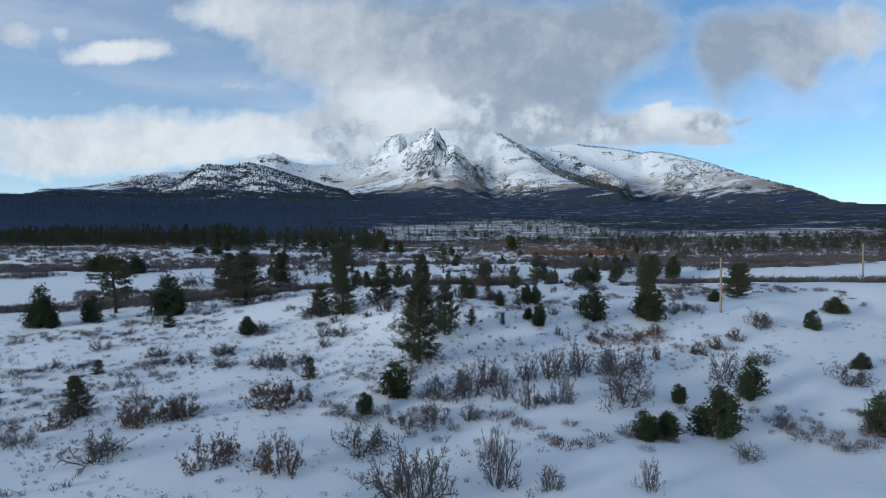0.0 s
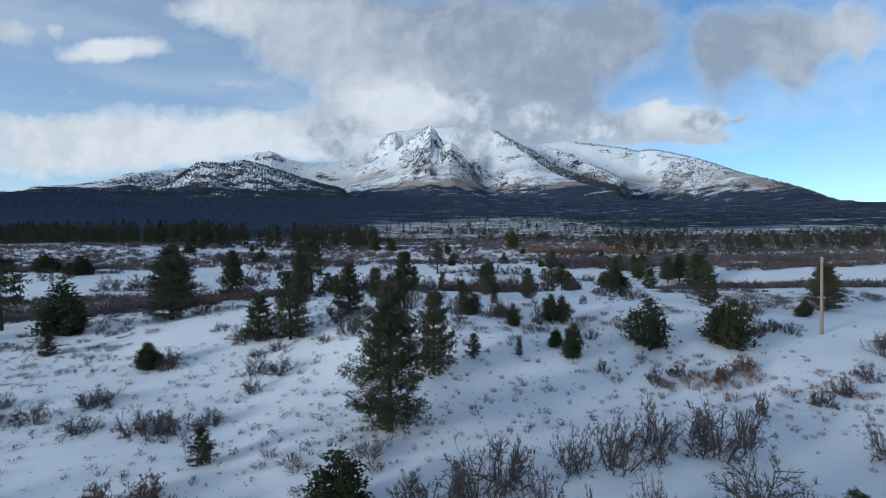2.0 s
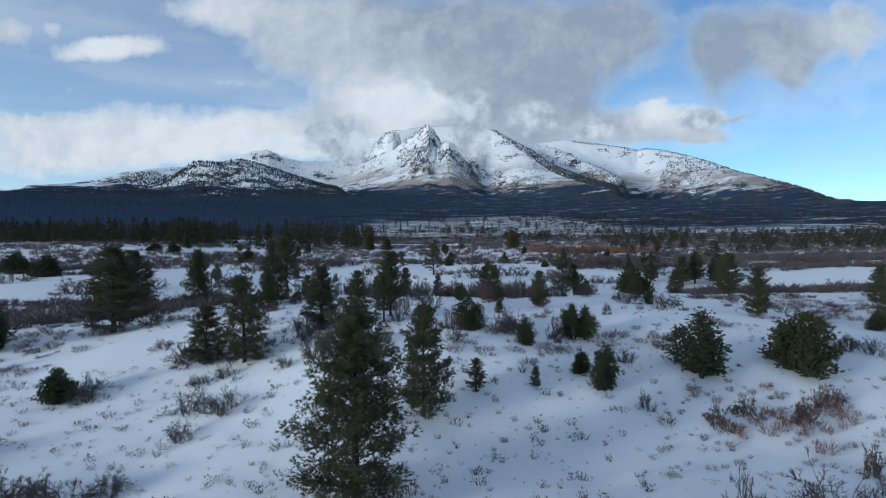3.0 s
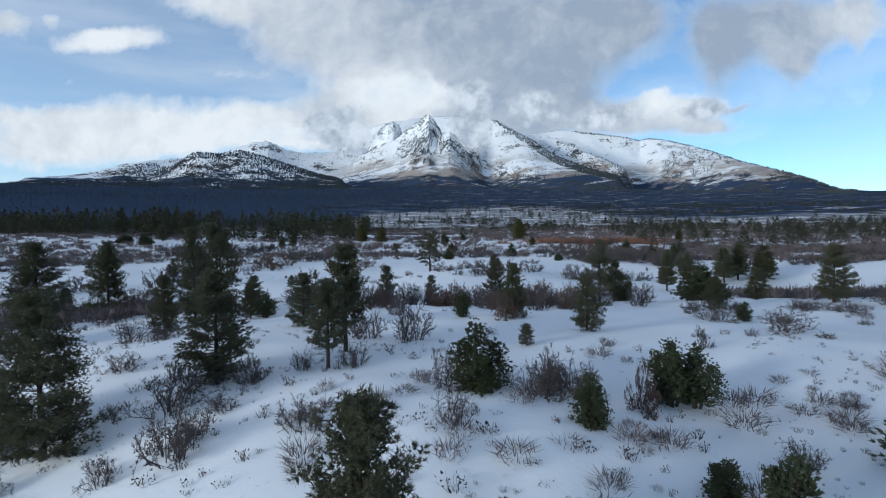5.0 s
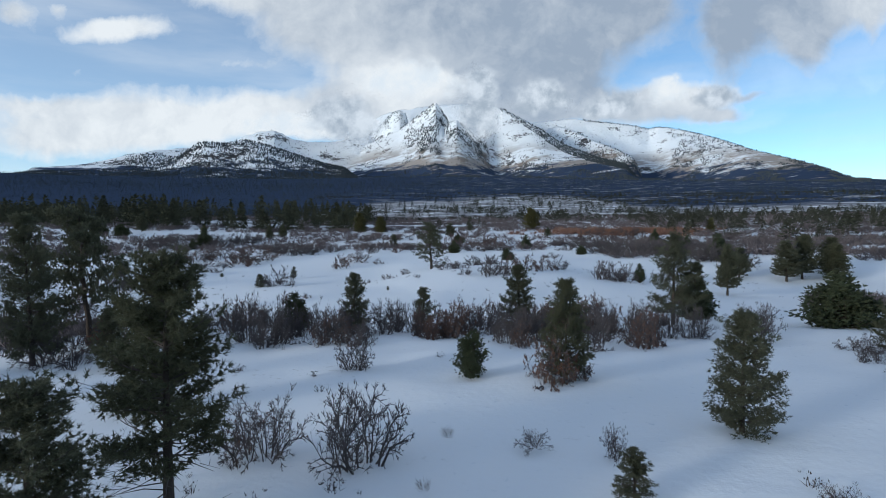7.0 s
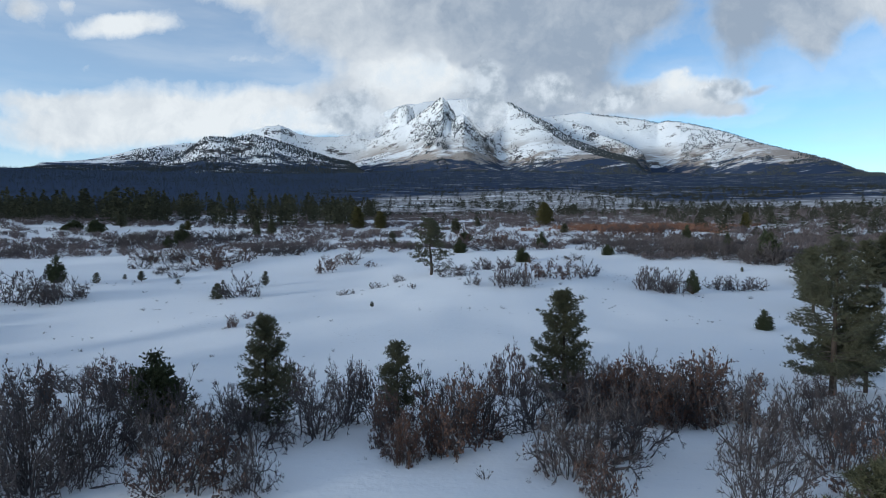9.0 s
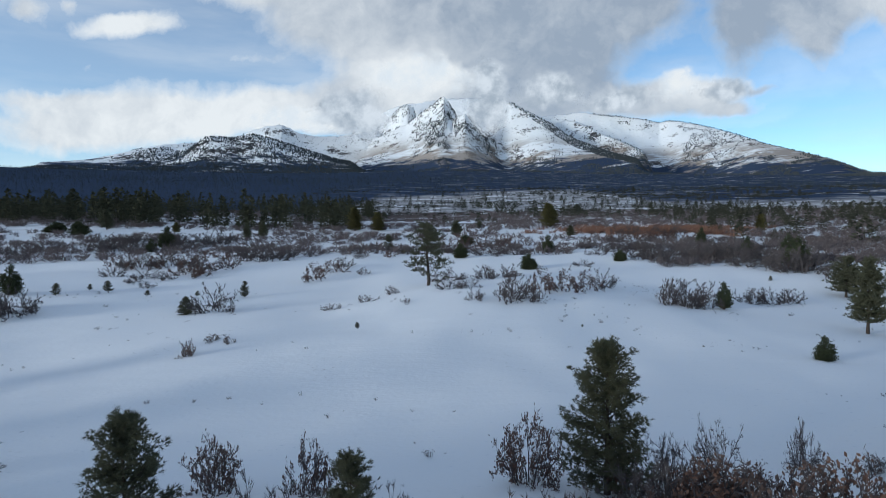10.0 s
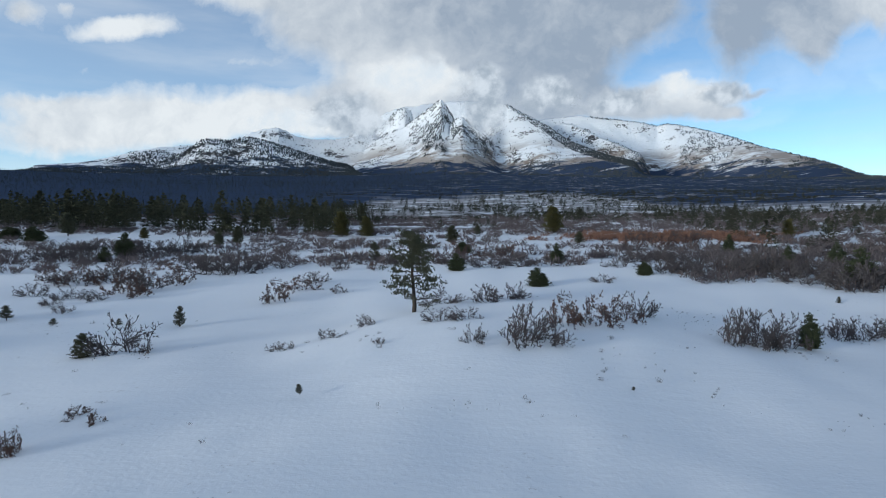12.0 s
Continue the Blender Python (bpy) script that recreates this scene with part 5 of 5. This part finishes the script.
def far_woods():
    near_models = [conifer_cloud(150, s) for s in (0.5, 0.6, 0.7, 0.6)]
    far_models = [conifer_cloud(12, s) for s in (0.5, 0.65, 0.6)]
    # the dense wood to the west
    x, y = field(1000, 278, 520, -0.95, -0.13, 1.2)
    x, y = keep(x, y, (x < -44 - (y - 285) * 0.12) & (fbm(x, y, 0.02, 30, 3) > -0.45))
    h = 5.0 + 8.5 * rng.beta(1.8, 2.2, len(x))
    scatter("pine_wood", near_models, (x, y, h, h * rng.uniform(0.7, 1.2, len(x))), M_FARTREE, "dense dark pine wood beyond the snowy flats", "forest")
    # single trees over the brush
    x, y = field(1900, 250, 1150, -0.14, 0.95, 1.1)
    x, y = keep(x, y, (fbm(x, y, 0.016, 31, 3) - 0.15 * ease((y - 400) / 60) * ease((0.36 - x / y) / 0.1) > -0.30) & ((y > 300) | (x > 46)))
    ex, ey = field(420, 225, 600, 0.22, 0.95, 1.0)
    x, y = np.concatenate([x, ex]), np.concatenate([y, ey])
    h = 2.2 + 5.6 * rng.beta(1.3, 2.8, len(x))
    scatter("scattered_pines", near_models, (x, y, h, h * rng.uniform(1.2, 2.0, len(x))), M_FARTREE, "scattered dark pines over distant brush", "trees")
    # trees over the open parkland
    x, y = field(900, 430, 1000, -0.26, 0.34, 1.0)
    x, y = keep(x, y, fbm(x * 0.4, y, 0.03, 37, 3) > -0.1)
    h = rng.uniform(3.5, 8.0, len(x))
    scatter("parkland_pines", [conifer_cloud(60, s) for s in (0.5, 0.65, 0.6)], (x, y, h, h * rng.uniform(1.0, 1.7, len(x))), M_FARTREE, "dark pines dotted over open snowy parkland", "trees")
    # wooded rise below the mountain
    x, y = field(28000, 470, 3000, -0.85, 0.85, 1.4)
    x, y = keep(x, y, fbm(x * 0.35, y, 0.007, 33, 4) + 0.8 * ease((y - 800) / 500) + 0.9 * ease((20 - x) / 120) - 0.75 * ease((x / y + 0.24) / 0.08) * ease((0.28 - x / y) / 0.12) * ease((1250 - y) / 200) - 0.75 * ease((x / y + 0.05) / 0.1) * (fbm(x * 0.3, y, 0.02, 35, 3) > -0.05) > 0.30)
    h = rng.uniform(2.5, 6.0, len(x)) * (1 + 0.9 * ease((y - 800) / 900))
    scatter("far_forest", far_models, (x, y, h, h * rng.uniform(1.0, 1.6, len(x))), M_FOREST_HAZED, "dark conifer forest on the rise below the mountain", "forest")


def far_brush():
    models = [shrub_cloud(56, 0.85) for _ in range(5)]
    x, y = field(11500, 190, 520, -0.9, 0.95, 1.2)
    x, y = keep(x, y, fbm(x * 0.4, y, 0.03, 41, 4) + 0.5 * ease((x - 24) / 50) + 0.35 * ease((y - 250) / 60) + 0.35 * ease((-x - 45) / 40) - 0.3 * ease((46 - np.abs(x + 30)) / 23) * ease((250 - y) / 30) > 0.10)
    h = rng.uniform(0.9, 2.3, len(x))
    scatter("oak_thicket", models, (x, y, h, h * rng.uniform(1.2, 2.4, len(x))), M_BRUSH, "purple-grey leafless oak thickets on distant snow", "brush")
    coarse = [shrub_cloud(18, 2.4) for _ in range(4)]
    x, y = field(4200, 420, 1250, -0.26, 0.8, 1.0)
    x, y = keep(x, y, fbm(x * 0.6, y, 0.014, 43, 4) > -0.05)
    h = rng.uniform(1.2, 3.2, len(x))
    scatter("parkland_scrub", coarse, (x, y, h, h * rng.uniform(1.5, 3.2, len(x))), M_FARTREE, "dark scrub dotted over open snowy parkland", "brush")
    x, y = rng.normal(47, 13, 260), rng.normal(258, 7, 260)
    h = rng.uniform(1.2, 2.3, 260)
    scatter("russet_thicket", models, (x, y, h, h * rng.uniform(1.4, 2.2, 260)), M_BRUSH_RED, "russet oak thicket across distant snow", "brush")
    x, y = rng.uniform(28, 190, 5200), rng.uniform(112, 235, 5200)
    x, y = keep(x, y, ((x > 0.8 * (y - 98) + 4) | (y > 206 + 16 * fbm(x, y, 0.05, 48, 2))) & (fbm(x * 0.5, y, 0.034, 47, 3) + 0.25 * ease((y - 130) / 40) > 0.26))
    h = rng.uniform(0.9, 2.0, len(x))
    scatter("brown_thicket", models, (x, y, h, h * rng.uniform(1.2, 2.0, len(x))), M_BRUSH, "brown brush along the edge of the snow", "brush")
    x, y = rng.uniform(-165, -24, 6000), rng.uniform(96, 228, 6000)
    x, y = keep(x, y, ((x < -0.8 * (y - 88) - 4) | ((y > 196) & (x < -40))) & (fbm(x * 0.5, y, 0.036, 44, 3) > 0.02))
    h = rng.uniform(0.8, 2.1, len(x))
    scatter("grey_thicket", models, (x, y, h, h * rng.uniform(1.2, 2.0, len(x))), M_BRUSH, "grey leafless thicket in a snowy hollow", "brush")


def weeds():
    models = [weed_tuft(40) for _ in range(8)]
    x, y = rng.uniform(-75, 75, 30000), rng.uniform(28, 185, 30000)
    dens = fbm(x, y, 0.04, 51, 4) + 1.25 * ease((92 - y) / 22) * ease((12 - x) / 26) + 0.22 * ease((78 - y) / 18) - 0.32 * ease((y - 96) / 12) * ease((165 - y) / 20) - 0.30 * ease((y - 82) / 8)
    m = dens + 0.8 * fbm(x, y, 0.22, 57, 2) + rng.uniform(-0.3, 0.3, len(x)) > 0.52 + 0.3 * ease((y - 92) / 10)
    x, y = keep(x, y, m)
    h = (0.10 + 0.42 * rng.random(len(x)) ** 2.4) * (1 - 0.45 * ease((y - 82) / 10)) * (1 - 0.3 * ease((x - 4) / 14))
    scatter("weed_stalks", models, (x, y, h, h * rng.uniform(1.0, 1.8, len(x))), M_SAGE, "dark weed stalks and twigs sticking through snow", "weeds")
    # crumbs of stalk and litter over the open snowfield
    x, y = rng.uniform(-50, 50, 620), rng.uniform(96, 168, 620)
    x, y = keep(x, y, fbm(x, y, 0.07, 59, 3) > -0.05)
    h = 0.08 + 0.26 * rng.random(len(x)) ** 1.6
    scatter("snowfield_litter", models, (x, y, h, h * rng.uniform(0.9, 2.2, len(x))), M_SAGE, "small dark stalks dotting the open snowfield", "weeds")
    # low leafless brush about the near trees
    models = [shrub_cloud(150, 0.3) for _ in range(5)]
    x, y = rng.uniform(-60, 62, 2300), rng.uniform(40, 106, 2300)
    m = fbm(x, y, 0.06, 54, 3) + 0.35 * ease((-x - 5) / 20) + rng.uniform(-0.2, 0.2, len(x)) > 0.42
    x, y = keep(x, y, m)
    h = rng.uniform(0.35, 0.95, len(x))
    scatter("low_brush", models, (x, y, h, h * rng.uniform(1.2, 2.6, len(x))), M_BRUSH, "low grey-brown twiggy brush in the snow", "brush")
    models = [shrub_cloud(110, 0.3) for _ in range(4)]
    x = np.concatenate([rng.normal(-3.3, 1.7, 46), rng.normal(24, 7, 50), rng.normal(32, 5, 40), rng.uniform(-45, 40, 80)])
    y = np.concatenate([rng.normal(57.9, 1.1, 46), rng.normal(65, 3, 50), rng.normal(68, 4, 40), rng.uniform(52, 90, 80)])
    h = rng.uniform(0.18, 0.5, len(x))
    rx, ry = np.append(rng.normal(19, 3.4, 40), rng.normal(29.5, 3, 20)), np.append(rng.normal(69.2, 1.6, 40), rng.normal(67.5, 2, 20))
    rh = rng.uniform(0.4, 0.95, 60)
    scatter("russet_scrub", [shrub_cloud(120, 0.34) for _ in range(4)], (rx, ry, rh, rh * rng.uniform(0.9, 1.7, 60)), M_BRUSH_RED, "low russet oak scrub scattered on the snow", "brush")
    scatter("dry_grass", models, (x, y, h, h * rng.uniform(0.9, 1.6, len(x))), M_GRASS, "tan dry grass tufts in thin snow", "grass")


far_woods()
far_brush()
weeds()


# ---------------------------------------------------------------- clouds caught on the summit
def cloud_material(name, colour, bright, solid):
    mat = bpy.data.materials.new(name)
    mat.use_nodes = True
    k = Nodes(mat.node_tree)
    p = position(k)
    flat = k.vec("MULTIPLY", k.n("ShaderNodeTexCoord").outputs["Object"], (1, 0, 1))
    edge = k.math("SUBTRACT", 1.0, k.vec("LENGTH", flat))
    wisps = k.noise(p, 0.0065, 5.0, 0.58, 0.4)
    amount = k.math("ADD", edge, k.math("MULTIPLY", k.math("SUBTRACT", wisps, 0.5), 1.7))
    alpha = k.math("MULTIPLY", k.math("MULTIPLY", k.ramp(amount, 0.08, 0.85), k.ramp(edge, 0.0, 0.35)), solid)
    glow = k.n("ShaderNodeEmission")
    k.put(glow.inputs["Color"], k.mix(k.ramp(k.noise(p, 0.008, 5.0, 0.6), 0.34, 0.66), colour, bright))
    clear = k.n("ShaderNodeBsdfTransparent")
    m = k.n("ShaderNodeMixShader")
    k.put(m.inputs[0], alpha)
    k.put(m.inputs[1], clear.outputs[0])
    k.put(m.inputs[2], glow.outputs[0])
    out = k.n("ShaderNodeOutputMaterial")
    k.put(out.inputs[0], m.outputs[0])
    return mat


def make_cloud(az, el, dist, wide, tall, material, label):
    """A lens-shaped bank of mist with a lumpy face."""
    rings, spokes = 9, 30
    verts, faces = [], []
    for side in (-1, 1):
        o = len(verts)
        for i in range(rings + 1):
            r = i / rings
            for j in range(spokes):
                a = 2 * math.pi * j / spokes
                lump = 1 + 0.25 * noise.noise(Vector((math.cos(a) * r * 3, math.sin(a) * r * 3, az)))
                verts.append((math.cos(a) * r, side * 0.3 * math.sqrt(max(0, 1 - r * r)) * lump, math.sin(a) * r))
        for i in range(rings):
            for j in range(spokes):
                q = (j + 1) % spokes
                f = (o + i * spokes + j, o + i * spokes + q, o + (i + 1) * spokes + q, o + (i + 1) * spokes + j)
                faces.append(f if side > 0 else f[::-1])
    ob = link_mesh("cloud", verts, faces, material, smooth=True)
    a, e = radians(az), radians(el)
    ob.matrix_world = Matrix.Translation((dist * math.sin(a), 65 + dist * math.cos(a), 11 + dist * math.tan(e))) @ Matrix.Rotation(-a, 4, "Z") @ Matrix.Diagonal((wide, min(wide, tall) * 0.5, tall, 1))
    ob.visible_shadow = False
    tagged(ob, label, "cloud", "clouds on the summit")


M_MIST_GREY = cloud_material("grey_mist", (0.30, 0.33, 0.37, 1), (0.56, 0.57, 0.59, 1), 0.92)
M_MIST_WHITE = cloud_material("white_mist", (0.60, 0.61, 0.62, 1), CLOUD_WHITE, 0.92)
make_cloud(-12.2, 10.1, 3900, 330, 250, M_MIST_GREY, "grey scrap of cloud drifting across the mountain shoulder")
make_cloud(-14.8, 9.3, 4100, 240, 130, M_MIST_WHITE, "pale cloud bank resting on the mountain shoulder")
make_cloud(1.0, 11.6, 3950, 230, 330, M_MIST_GREY, "grey column of cloud hanging over the saddle")
make_cloud(-5.6, 13.9, 4050, 560, 190, M_MIST_WHITE, "white cloud cap wrapped round the summit")
make_cloud(7.0, 11.9, 4700, 330, 190, M_MIST_GREY, "grey cloud hanging behind the rocky spur")
make_cloud(13.6, 10.9, 4900, 380, 150, M_MIST_GREY, "grey cloud bank along the eastern crest")
make_cloud(18.6, 11.8, 4950, 250, 160, M_MIST_WHITE, "billowing white cloud over the eastern crest")
make_cloud(22.4, 10.8, 4950, 260, 120, M_MIST_GREY, "ragged end of the cloud bank over the eastern crest")
make_cloud(-18.6, 9.6, 4500, 420, 120, M_MIST_WHITE, "white cloud bank behind the western dome")
